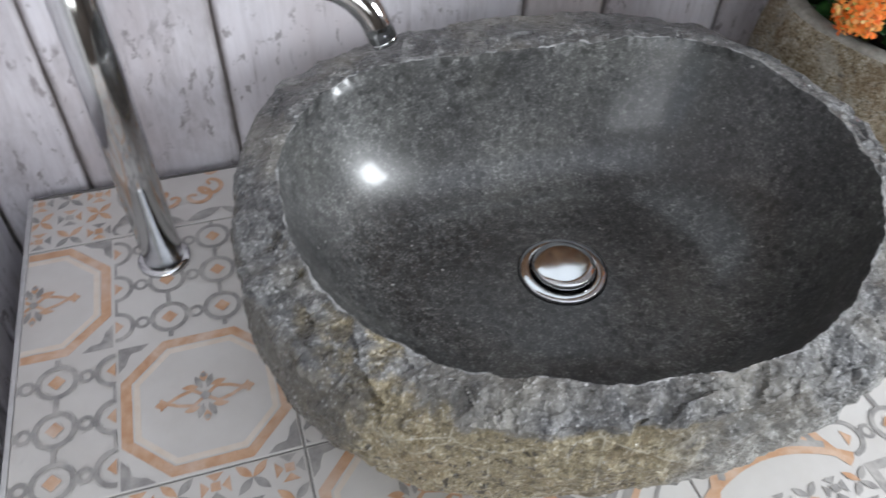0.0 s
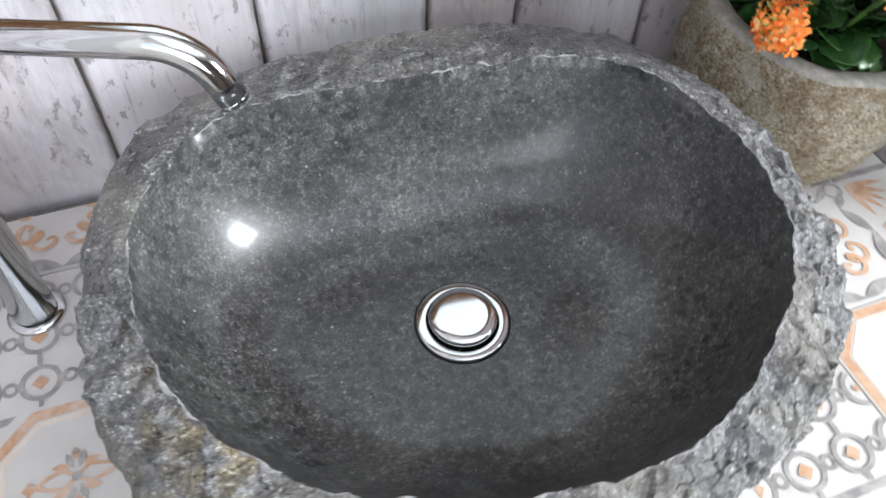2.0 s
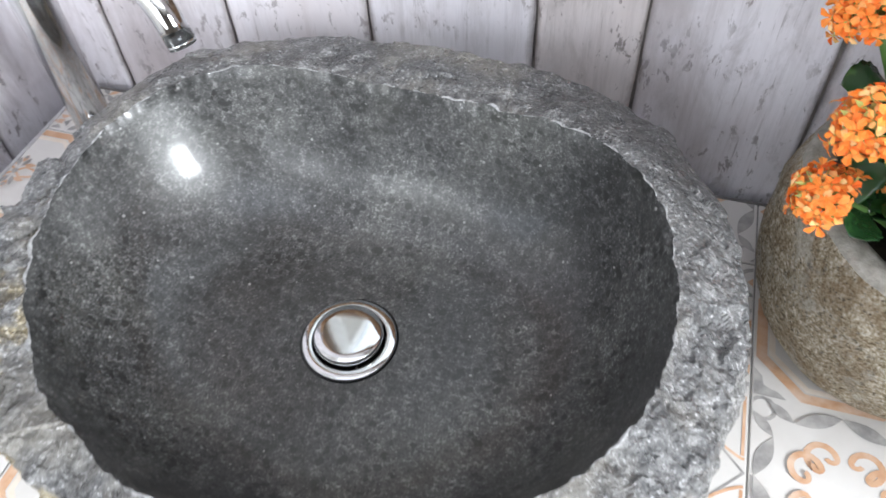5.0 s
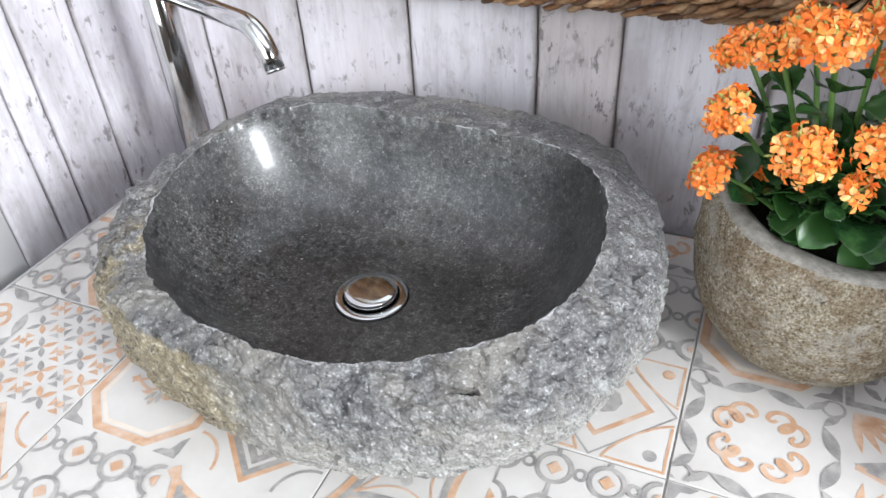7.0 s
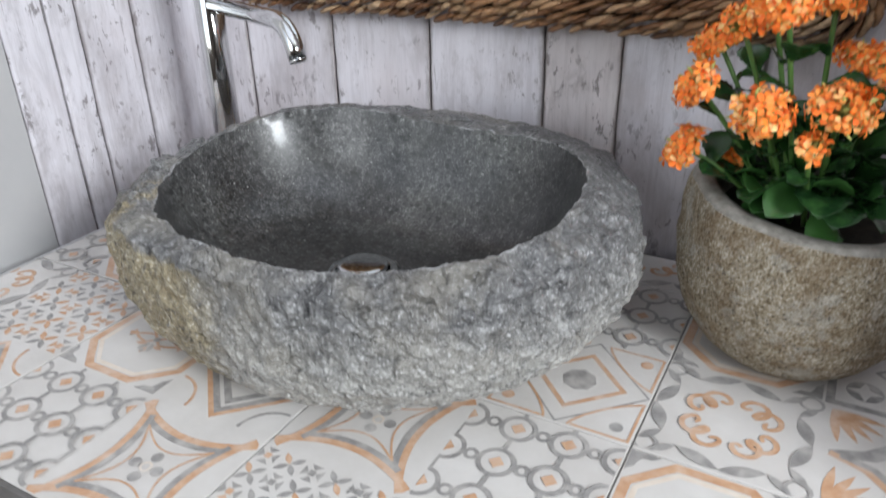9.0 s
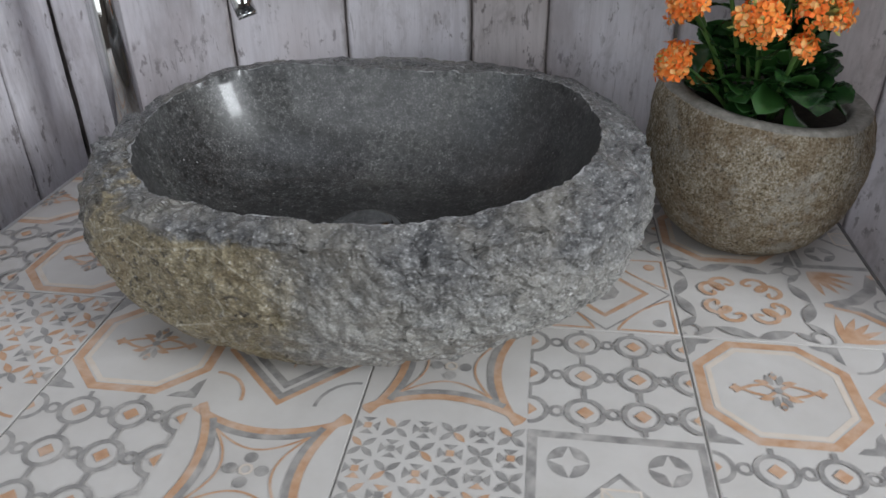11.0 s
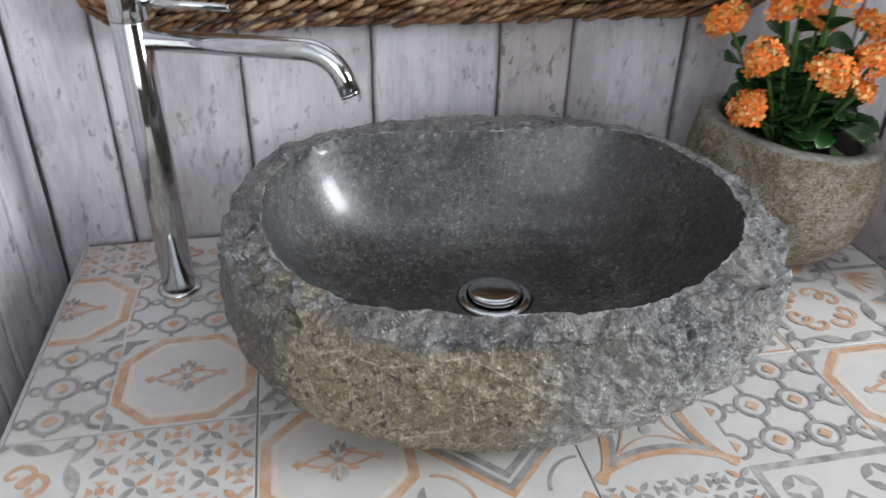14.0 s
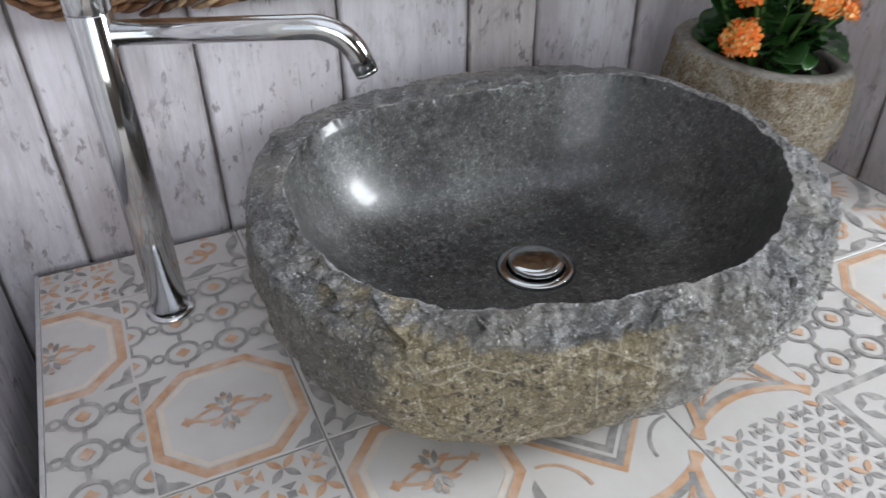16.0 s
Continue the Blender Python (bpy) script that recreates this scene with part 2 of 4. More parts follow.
def simple(name, dark, light, scale, rough=0.5, spec=0.5, bump=0.0, metal=0.0):
    k = Mat(name, rough, metal, spec)
    v = k.shifted(k.coords())
    k.colour(k.ramp(k.noise(v, scale, 5, 0.65), [(0.3, dark), (0.7, light)]))
    if bump:
        k.bump(k.noise(v, scale * 3, 4), bump, 0.002)
    return k.m


def leaf_material():
    k = Mat("succulent_leaf", 0.26, spec=0.5)
    v = k.shifted(k.coords())
    info = k.node("ShaderNodeObjectInfo")
    c = k.ramp(info.outputs["Random"], [(0.0, (0.012, 0.042, 0.013)), (0.55, (0.021, 0.070, 0.018)), (1.0, (0.05, 0.14, 0.034))])
    c = k.mix(k.mask(k.noise(v, 60, 4), 0.5, 0.75), c, (0.045, 0.13, 0.032))
    k.colour(c)
    k.b.inputs["Subsurface Weight"].default_value = 0.08
    k.b.inputs["Subsurface Radius"].default_value = (0.002, 0.004, 0.001)
    k.bump(k.noise(v, 150, 3), 0.15, 0.001)
    return k.m


def petal_material():
    k = Mat("orange_petal", 0.55, spec=0.3)
    geo = k.node("ShaderNodeNewGeometry")
    c = k.ramp(geo.outputs["Random Per Island"], [(0.0, (0.95, 0.19, 0.028)), (0.45, (0.97, 0.29, 0.05)), (0.8, (0.97, 0.39, 0.10)), (1.0, (0.97, 0.60, 0.26))])
    k.colour(c)
    k.b.inputs["Subsurface Weight"].default_value = 0.35
    k.b.inputs["Subsurface Radius"].default_value = (0.006, 0.003, 0.001)
    return k.m


def rope_material():
    k = Mat("water_hyacinth_rope", 0.36, spec=0.5)
    v = k.coords()
    geo = k.node("ShaderNodeNewGeometry")
    c = k.ramp(geo.outputs["Random Per Island"], [(0.0, (0.09, 0.036, 0.013)), (0.3, (0.24, 0.108, 0.044)), (0.65, (0.42, 0.225, 0.105)), (1.0, (0.66, 0.47, 0.29))])
    fibre = k.ramp(k.noise(k.coords((0.3, 1, 1)), 330, 7, 0.8, 0.4), [(0.38, (0.22, 0.17, 0.13)), (0.55, (1, 1, 1)), (0.68, (1.0, 1.0, 1.0))])
    c = k.mix(k.mul(k.mask(k.noise(v, 30, 4), 0.5, 0.7), 0.5), c, (0.55, 0.40, 0.23))
    k.colour(k.mix(0.7, c, fibre, "MULTIPLY"))
    k.bump(k.noise(k.coords((0.3, 1, 1)), 330, 7, 0.8, 0.4), 1.0, 0.0016)
    return k.m


BOARD, TILE = board_material("whitewashed_board", (1.0, 0.98, 1.01)), tile_material()
# a warmer, darker board tint, for the east side wall and two north boards
WARMBOARD = board_material("warm_washed_board", (0.86, 0.80, 0.78))
ORANGE = print_material("ochre_print", (0.51, 0.285, 0.165), (0.64, 0.42, 0.275), 0.02)
GREY = print_material("grey_print", (0.235, 0.226, 0.22), (0.395, 0.38, 0.366), 0.02)
BEIGE = print_material("beige_print", (0.68, 0.58, 0.48), (0.74, 0.67, 0.59), 0.04)
SHELL, BOWL, POT = shell_material(), bowl_material(), pot_material()
LEAF, PETAL, ROPE = leaf_material(), petal_material(), rope_material()
CHROME = simple("chrome", (0.60, 0.605, 0.61), (0.68, 0.685, 0.69), 40, 0.10, metal=1.0)
GROUT = simple("grey_grout", (0.26, 0.25, 0.24), (0.36, 0.35, 0.33), 120, 0.85, bump=0.2)
GAP = simple("dark_joint", (0.12, 0.105, 0.098), (0.25, 0.225, 0.21), 60, 0.8)
TRIM = simple("brushed_trim", (0.55, 0.55, 0.55), (0.68, 0.68, 0.68), 90, 0.35, metal=0.6)
DARKTRIM = simple("dark_edge", (0.10, 0.095, 0.09), (0.16, 0.15, 0.145), 60, 0.6)
WALLPAINT = simple("pale_wall_paint", (0.66, 0.65, 0.63), (0.72, 0.71, 0.69), 6, 0.8, bump=0.05)
NICHEPAINT = simple("greyish_wall_paint", (0.46, 0.46, 0.465), (0.52, 0.515, 0.51), 7, 0.7, bump=0.05)
ROOMPAINT = simple("brown_room_paint", (0.10, 0.082, 0.068), (0.14, 0.115, 0.098), 6, 0.8, bump=0.05)
CEILPAINT = simple("white_ceiling_paint", (0.80, 0.80, 0.79), (0.84, 0.84, 0.83), 6, 0.85)
FLOORMAT = simple("brown_floor", (0.13, 0.095, 0.065), (0.20, 0.15, 0.105), 9, 0.6)
CABINET = simple("cabinet_board", (0.42, 0.40, 0.38), (0.50, 0.48, 0.46), 12, 0.6)
RIMSTONE = simple("sawn_stone", (0.15, 0.138, 0.118), (0.34, 0.32, 0.285), 110, 0.75, bump=0.45)
CRUSHED = simple("crushed_stone", (0.16, 0.16, 0.16), (0.46, 0.46, 0.46), 260, 0.7, bump=0.5)
SOIL = simple("dark_soil", (0.012, 0.009, 0.006), (0.05, 0.038, 0.026), 160, 0.95, bump=0.8)
STEM = simple("green_stem", (0.06, 0.15, 0.03), (0.13, 0.25, 0.065), 60, 0.45)
BUD = simple("green_bud", (0.34, 0.42, 0.10), (0.62, 0.60, 0.20), 90, 0.5)
# near-black colour for the shaded gaps of the drain
GAPBLACK = simple("black_gap", (0.008, 0.008, 0.008), (0.02, 0.02, 0.02), 90, 0.5)
FRAMEWHITE = simple("window_frame_paint", (0.74, 0.74, 0.73), (0.80, 0.80, 0.79), 20, 0.45)


# ---- building helpers ----
def part(name, bm, material, parent=None, label="", smooth=False):
    me = bpy.data.meshes.new(name)
    bm.to_mesh(me)
    bm.free()
    return mesh_part(name, me, material, parent, label, smooth)


def mesh_part(name, me, material, parent=None, label="", smooth=False):
    for mt in material if isinstance(material, (list, tuple)) else [material]:
        me.materials.append(mt)
    if smooth:
        me.polygons.foreach_set("use_smooth", [True] * len(me.polygons))
    ob = new(name, me)
    if parent is not None:
        ob.parent = parent
    if label:
        tagged(ob, label)
    return ob


def box(x0, x1, y0, y1, z0, z1, bevel=0.0, seg=2):
    bm = bmesh.new()
    bmesh.ops.create_cube(bm, size=1)
    for v in bm.verts:
        v.co = Vector(((x0 + x1) / 2 + v.co.x * (x1 - x0), (y0 + y1) / 2 + v.co.y * (y1 - y0), (z0 + z1) / 2 + v.co.z * (z1 - z0)))
    if bevel:
        bmesh.ops.bevel(bm, geom=bm.edges[:], offset=bevel, segments=seg, affect="EDGES", profile=0.5)
    return bm


def lathe(profile, n=64, close=True):
    """A turned body from (radius, height) pairs."""
    verts, faces = [], []
    for r, z in profile:
        for i in range(n):
            a = 2 * math.pi * i / n
            verts.append((r * math.cos(a), r * math.sin(a), z))
    for j in range(len(profile) - 1):
        for i in range(n):
            k = (i + 1) % n
            faces.append((j * n + i, j * n + k, (j + 1) * n + k, (j + 1) * n + i))
    if close:
        faces.append(tuple(range(n))[::-1])
        faces.append(tuple(range((len(profile) - 1) * n, len(profile) * n)))
    bm = bmesh.new()
    vs = [bm.verts.new(v) for v in verts]
    for f in faces:
        bm.faces.new([vs[i] for i in f])
    bmesh.ops.recalc_face_normals(bm, faces=bm.faces[:])
    return bm


def tube(points, radius, n=12, taper=None, ends=True):
    """A round tube along a line of points."""
    pts = [Vector(p) for p in points]
    bm = bmesh.new()
    rings = []
    side = None
    for i, p in enumerate(pts):
        d = (pts[min(i + 1, len(pts) - 1)] - pts[max(i - 1, 0)]).normalized()
        if side is None:
            side = d.orthogonal().normalized()
        side = (side - d * side.dot(d)).normalized()
        up = d.cross(side)
        r = radius if taper is None else radius * taper[i]
        rings.append([bm.verts.new(p + r * (math.cos(2 * math.pi * k / n) * side + math.sin(2 * math.pi * k / n) * up)) for k in range(n)])
    for a, b in zip(rings, rings[1:]):
        for k in range(n):
            bm.faces.new((a[k], a[(k + 1) % n], b[(k + 1) % n], b[k]))
    if ends:
        bm.faces.new(rings[0][::-1])
        bm.faces.new(rings[-1])
    bmesh.ops.recalc_face_normals(bm, faces=bm.faces[:])
    return bm


def thing(name, label, category, group="", at=(0, 0, 0), kind=""):
    ob = new(name)
    ob.empty_display_size = 0.05
    ob.location = at
    return tagged(ob, label, category, group, kind)


# ---- the room ----
WALL_Y, FLOOR_Z, CEIL_Z = 0.569, -0.88, 1.62
LEFT_X, RIGHT_X, FRONT_Y = -0.78, 2.0, -2.0
NICHE_W, NICHE_E = -0.240, 0.865


def structure(name, bm, material, label, category):
    ob = part(name, bm, material, None, label)
    return tagged(ob, label, category, kind="structure")


structure("floor", box(LEFT_X - 0.1, RIGHT_X + 0.1, FRONT_Y - 0.1, WALL_Y + 0.12, FLOOR_Z - 0.1, FLOOR_Z), FLOORMAT, "plain dark brown floor below the vanity", "floor")


def holed_wall(axis, at, deep, a0, a1, z0, z1, h0, h1, k0, k1):
    """A wall with one opening, as four blocks in one mesh."""
    bm = bmesh.new()
    for p0, p1, q0, q1 in ((a0, h0, z0, z1), (h1, a1, z0, z1), (h0, h1, z0, k0), (h0, h1, k1, z1)):
        one = box(at, at + deep, p0, p1, q0, q1) if axis == "x" else box(p0, p1, at, at + deep, q0, q1) if axis == "y" else box(p0, p1, q0, q1, at, at + deep)
        me = bpy.data.meshes.new("block")
        one.to_mesh(me)
        one.free()
        bm.from_mesh(me)
        bpy.data.meshes.remove(me)
    return bm


structure("wall_east", holed_wall("x", RIGHT_X, 0.12, FRONT_Y, WALL_Y, FLOOR_Z, CEIL_Z, -0.90, -0.30, 0.55, 1.24), ROOMPAINT, "plain brownish wall with a small window", "wall")
# the west opening is made up for the added lamp
structure("wall_west", holed_wall("x", LEFT_X - 0.12, 0.12, FRONT_Y, WALL_Y, FLOOR_Z, CEIL_Z, -1.85, -0.65, 0.10, 1.46), WALLPAINT, "pale plain side wall with an added opening for fill light", "wall")
# its opening is made up to let the added south lamp in
structure("wall_south", holed_wall("y", FRONT_Y - 0.12, 0.12, LEFT_X, RIGHT_X, FLOOR_Z, CEIL_Z, -0.74, 0.50, 0.10, 1.46), ROOMPAINT, "plain brownish wall with an added opening for fill light", "wall")


def window(name, at, p0, p1, z0, z1):
    win = thing(name, "white painted frame set in a wall opening", "window", kind="structure")
    w = 0.035

    def bar(n, a, b, c, d):
        part(n, box(at + 0.04, at + 0.08, a, b, c, d, 0.004), FRAMEWHITE, win)
    bar("jamb", p0, p0 + w, z0, z1)
    bar("jamb", p1 - w, p1, z0, z1)
    bar("window_sill", p0 + w, p1 - w, z0, z0 + w)
    bar("head", p0 + w, p1 - w, z1 - w, z1)
    return win


window("window_1", RIGHT_X, -0.90, -0.30, 0.55, 1.24)
# frame of the made-up west opening, out of view
window("added_frame_west", LEFT_X - 0.12, -1.85, -0.65, 0.10, 1.46)
# the opening in the ceiling is made up for the added lamp
structure("ceiling", holed_wall("z", CEIL_Z, 0.1, LEFT_X - 0.1, RIGHT_X + 0.1, FRONT_Y - 0.1, WALL_Y + 0.12, -0.24, 1.20, -1.31, 0.21), CEILPAINT, "plain white painted ceiling with an added opening for fill light", "ceiling")

# back wall: a dark ground behind upright whitewashed boards
wall_north = structure("wall_north", box(LEFT_X - 0.1, RIGHT_X + 0.1, WALL_Y + 0.006, WALL_Y + 0.12, FLOOR_Z, CEIL_Z), GAP, "wall of upright whitewashed wooden boards with flaking paint", "wall")
JOINTS = [NICHE_W, -0.153, -0.003, 0.145, 0.298, 0.389, 0.537, 0.690, 0.778, NICHE_E]


def plank_mesh(wide, seed):
    """One board: slightly wavering long edges with a rounded arris."""
    rows, high = 160, CEIL_Z - FLOOR_Z
    bm = bmesh.new()
    prev = None
    for i in range(rows + 1):
        z = FLOOR_Z + high * i / rows
        l = -wide / 2 + 0.0013 + 0.0015 * noise.noise((z * 9, seed, 0)) + 0.0012 * noise.noise((z * 47, seed, 0))
        r = wide / 2 - 0.0013 + 0.0015 * noise.noise((z * 9, seed, 5)) + 0.0012 * noise.noise((z * 47, seed, 5))
        ring = [bm.verts.new(c) for c in ((l, 0.006, z), (l, 0.0024, z), (l + 0.0018, 0.0008, z), (l + 0.005, 0, z), (r - 0.005, 0, z), (r - 0.0018, 0.0008, z), (r, 0.0024, z), (r, 0.006, z))]
        if prev:
            for k in range(7):
                bm.faces.new((prev[k], prev[k + 1], ring[k + 1], ring[k]))
        prev = ring
    bmesh.ops.recalc_face_normals(bm, faces=bm.faces[:])
    return bm


def plank(wide, seed, wall, place, turn, warm):
    """One upright board on a wall, its face turned to the room."""
    ob = part("plank", plank_mesh(wide, seed), WARMBOARD if warm else BOARD, wall)
    ob.location, ob.rotation_euler = place, (0, 0, radians(turn))
    me = ob.data
    if sum(q.normal.y for q in me.polygons) > 0:
        me.flip_normals()


for i, (a, b) in enumerate(zip(JOINTS, JOINTS[1:])):
    plank(b - a, i * 3.7, wall_north, ((a + b) / 2, WALL_Y, 0), 0, i in (4, 7))

# the two short side walls of the niche: boards next to the corner, plain paint further out on the west side
WEST_END, EAST_END = 0.12, 0.155
wall_niche_west = structure("wall_niche_west", box(LEFT_X, NICHE_W - 0.006, WEST_END, WALL_Y, FLOOR_Z, CEIL_Z), GAP, "short side wall with upright whitewashed boards", "wall")
wall_niche_east = structure("wall_niche_east", box(NICHE_E + 0.006, RIGHT_X, EAST_END, WALL_Y, FLOOR_Z, CEIL_Z), GAP, "short side wall with upright boards in a warmer, darker tint", "wall")
WEST_JOINTS = [0.268, 0.328, 0.370, 0.452, WALL_Y]
EAST_JOINTS = [EAST_END, 0.225, 0.309, 0.428, WALL_Y]
for i, (a, b) in enumerate(zip(WEST_JOINTS, WEST_JOINTS[1:])):
    plank(b - a, 60 + i * 2.9, wall_niche_west, (NICHE_W, (a + b) / 2, 0), 90, False)
for i, (a, b) in enumerate(zip(EAST_JOINTS, EAST_JOINTS[1:])):
    plank(b - a, 90 + i * 2.3, wall_niche_east, (NICHE_E, (a + b) / 2, 0), -90, True)
part("panel", box(NICHE_W - 0.006, NICHE_W - 0.001, WEST_END, 0.267, FLOOR_Z, CEIL_Z), NICHEPAINT, wall_niche_west, "plain pale painted panel")

# ---- the vanity top ----
S = 0.13
CX0, CX1, CY0, CY1 = -0.206, 0.722, -0.038, 0.556
vanity = thing("vanity_counter", "counter topped with patterned ochre, grey and white patchwork tiles", "counter", at=(0, 0, 0))
part("body", box(CX0 + 0.012, CX1 - 0.012, CY0 + 0.012, CY1 - 0.012, FLOOR_Z, -0.042, 0.002), CABINET, vanity, "plain grey cabinet body")
part("substrate", box(CX0 + 0.003, CX1 - 0.003, CY0 + 0.003, CY1 - 0.003, -0.042, -0.0016), GROUT, vanity, "grey grout bed")
part("edge_trim", box(CX0 - 0.0015, CX0 + 0.0028, CY0, CY1, -0.042, 0.0006, 0.0007), TRIM, vanity, "narrow metal edge strip")
part("edge_trim", box(CX1 - 0.0028, CX1 + 0.001, CY0, CY1, -0.042, 0.0002, 0.0007), DARKTRIM, vanity, "dark narrow edge strip")
part("edge_trim", box(CX0, CX1, CY0 - 0.002, CY0 + 0.0028, -0.042, 0.0002, 0.0007), DARKTRIM, vanity, "dark narrow edge strip")
part("edge_trim", box(CX0, CX1, CY1 - 0.0028, CY1 + 0.001, -0.042, 0.0002, 0.0007), DARKTRIM, vanity, "dark narrow edge strip")


class Print:
    """Flat printed shapes of one patch, in a unit square, a to the right and b towards the room."""

    def __init__(self):
        self.shapes = []

    def poly(self, pts, m, level=0):
        self.shapes.append((list(pts), m, level))

    def band(self, pts, w, m, level=0, closed=False):
        n = len(pts)
        out = []
        for i in range(n):
            p0 = pts[(i - 1) % n] if closed or i else pts[i]
            p1 = pts[(i + 1) % n] if closed or i < n - 1 else pts[i]
            dx, dy = p1[0] - p0[0], p1[1] - p0[1]
            d = math.hypot(dx, dy) or 1
            nx, ny = -dy / d, dx / d
            k = 1.0
            if closed or 0 < i < n - 1:
                ax, ay = pts[i][0] - p0[0], pts[i][1] - p0[1]
                a = math.hypot(ax, ay) or 1
                k = 1 / max(0.4, abs(nx * -ay / a + ny * ax / a))
            out.append(((pts[i][0] + nx * w / 2 * k, pts[i][1] + ny * w / 2 * k), (pts[i][0] - nx * w / 2 * k, pts[i][1] - ny * w / 2 * k)))
        for i in range(n if closed else n - 1):
            a, b = out[i], out[(i + 1) % n]
            self.poly((a[0], b[0], b[1], a[1]), m, level)

    def arc(self, cx, cy, r, a0, a1, w, m, level=0, n=14):
        self.band([(cx + r * math.cos(radians(a0 + (a1 - a0) * i / n)), cy + r * math.sin(radians(a0 + (a1 - a0) * i / n))) for i in range(n + 1)], w, m, level)

    def disc(self, cx, cy, r, m, level=0, n=16, ry=None):
        self.poly([(cx + r * math.cos(2 * math.pi * i / n), cy + (ry or r) * math.sin(2 * math.pi * i / n)) for i in range(n)], m, level)

    def petal(self, x0, y0, x1, y1, w, m, level=0, n=7):
        dx, dy = x1 - x0, y1 - y0
        d = math.hypot(dx, dy)
        nx, ny = -dy / d, dx / d
        up = [(x0 + dx * i / n + nx * w * math.sin(math.pi * i / n), y0 + dy * i / n + ny * w * math.sin(math.pi * i / n)) for i in range(n + 1)]
        dn = [(x0 + dx * i / n - nx * w * math.sin(math.pi * i / n), y0 + dy * i / n - ny * w * math.sin(math.pi * i / n)) for i in range(n - 1, 0, -1)]
        self.poly(up + dn, m, level)


O, G, B = 0, 1, 2


def turned(p, q):
    """The point p about the middle of the patch, by q quarter turns."""
    a, b = p[0] - 0.5, p[1] - 0.5
    for _ in range(q % 4):
        a, b = -b, a
    return a + 0.5, b + 0.5


def octagon_print():
    k = Print()
    c = 0.27
    ring = lambda e, g: [(g, e), (1 - g, e), (1 - e, g), (1 - e, 1 - g), (1 - g, 1 - e), (g, 1 - e), (e, 1 - g), (e, g)]
    k.band(ring(0.055, c + 0.02), 0.062, O, 0, True)
    k.band(ring(0.115, c + 0.045), 0.035, B, 0, True)
    for q in range(4):
        t = lambda a, b: turned((a, b), q)
        k.poly([t(0.015, 0.015), t(0.20, 0.015), t(0.15, 0.06), t(0.09, 0.07), t(0.07, 0.11), t(0.06, 0.15), t(0.015, 0.20)], G)
    for sx in (-1, 1):
        for dy in (-1, 1):
            k.band([(0.5, 0.5), (0.5 + sx * 0.07, 0.5 + dy * 0.055), (0.5 + sx * 0.15, 0.5 + dy * 0.035), (0.5 + sx * 0.22, 0.5)], 0.022, O, 1)
            k.petal(0.5 + sx * 0.03, 0.5 + dy * 0.07, 0.5 + sx * 0.13, 0.5 + dy * 0.085, 0.020, O, 1)
            k.petal(0.5 + sx * 0.015, 0.5 + dy * 0.05, 0.5 + sx * 0.05, 0.5 + dy * 0.15, 0.020, G, 1)
        k.petal(0.5 + sx * 0.20, 0.5, 0.5 + sx * 0.29, 0.5, 0.028, O, 1)
        k.band([(0.5 + sx * 0.25, 0.46), (0.5 + sx * 0.25, 0.54)], 0.018, O, 1)
        k.petal(0.5, 0.5 + sx * 0.10, 0.5, 0.5 + sx * 0.18, 0.022, O, 1)
        k.disc(0.5, 0.5 + sx * 0.15, 0.018, G, 2, 8)
    k.disc(0.5, 0.5, 0.028, G, 2, 8)
    return k


def circles_print():
    k = Print()
    for i in range(4):
        for j in range(3):
            x, y = i / 3, (2 * j + 1) / 6
            lo, hi = (-90, 90) if i == 0 else (90, 270) if i == 3 else (0, 360)
            k.arc(x, y, 0.108, lo, hi, 0.03, G, 0, 24 if hi - lo > 200 else 12)
            d = 0.052
            if i == 0:
                k.poly([(x, y - d), (x + d, y), (x, y + d)], O)
            elif i == 3:
                k.poly([(x, y - d), (x, y + d), (x - d, y)], O)
            else:
                k.poly([(x - d, y), (x, y - d), (x + d, y), (x, y + d)], O)
            if i < 3:
                k.arc(x + 1 / 6, y, 0.038, 0, 360, 0.024, G, 0, 12)
            if 0 < i < 3:
                for s in (-1, 1):
                    k.band([(x, y + s * 0.122), (x, y + s * 0.167)], 0.028, G)
            elif j < 2:
                e = 0.008 if i == 0 else -0.008
                k.band([(x + e, y + 0.122), (x + e, y + 0.21)], 0.016, G)
    return k


def scroll_print():
    k = Print()
    for q in range(4):
        t = lambda a, b: turned((a, b), q)

        def curve(cx, cy, r, a0, a1, w, m):
            pts = [t(cx + r * math.cos(radians(a0 + (a1 - a0) * i / 12)), cy + r * math.sin(radians(a0 + (a1 - a0) * i / 12))) for i in range(13)]
            k.band(pts, w, m)
        curve(0.385, 0.300, 0.082, 95, 345, 0.036, O)
        curve(0.615, 0.300, 0.082, 85, -165, 0.036, O)
        curve(0.437, 0.283, 0.030, 345, 520, 0.028, O)
        curve(0.563, 0.283, 0.030, 195, 20, 0.028, O)
        curve(0.358, 0.362, 0.026, 60, -120, 0.026, O)
        curve(0.642, 0.362, 0.026, 120, 300, 0.026, O)
        k.petal(*t(0.03, 0.5), *t(0.13, 0.24), 0.045, G)
        k.petal(*t(0.13, 0.24), *t(0.02, 0.10), 0.03, G)
        k.petal(*t(0.97, 0.5), *t(0.87, 0.24), 0.045, G)
        k.petal(*t(0.87, 0.24), *t(0.98, 0.10), 0.03, G)
        k.arc(*t(0.07, 0.07), 0.07, 0, 360, 0.02, G, 0, 12)
    return k


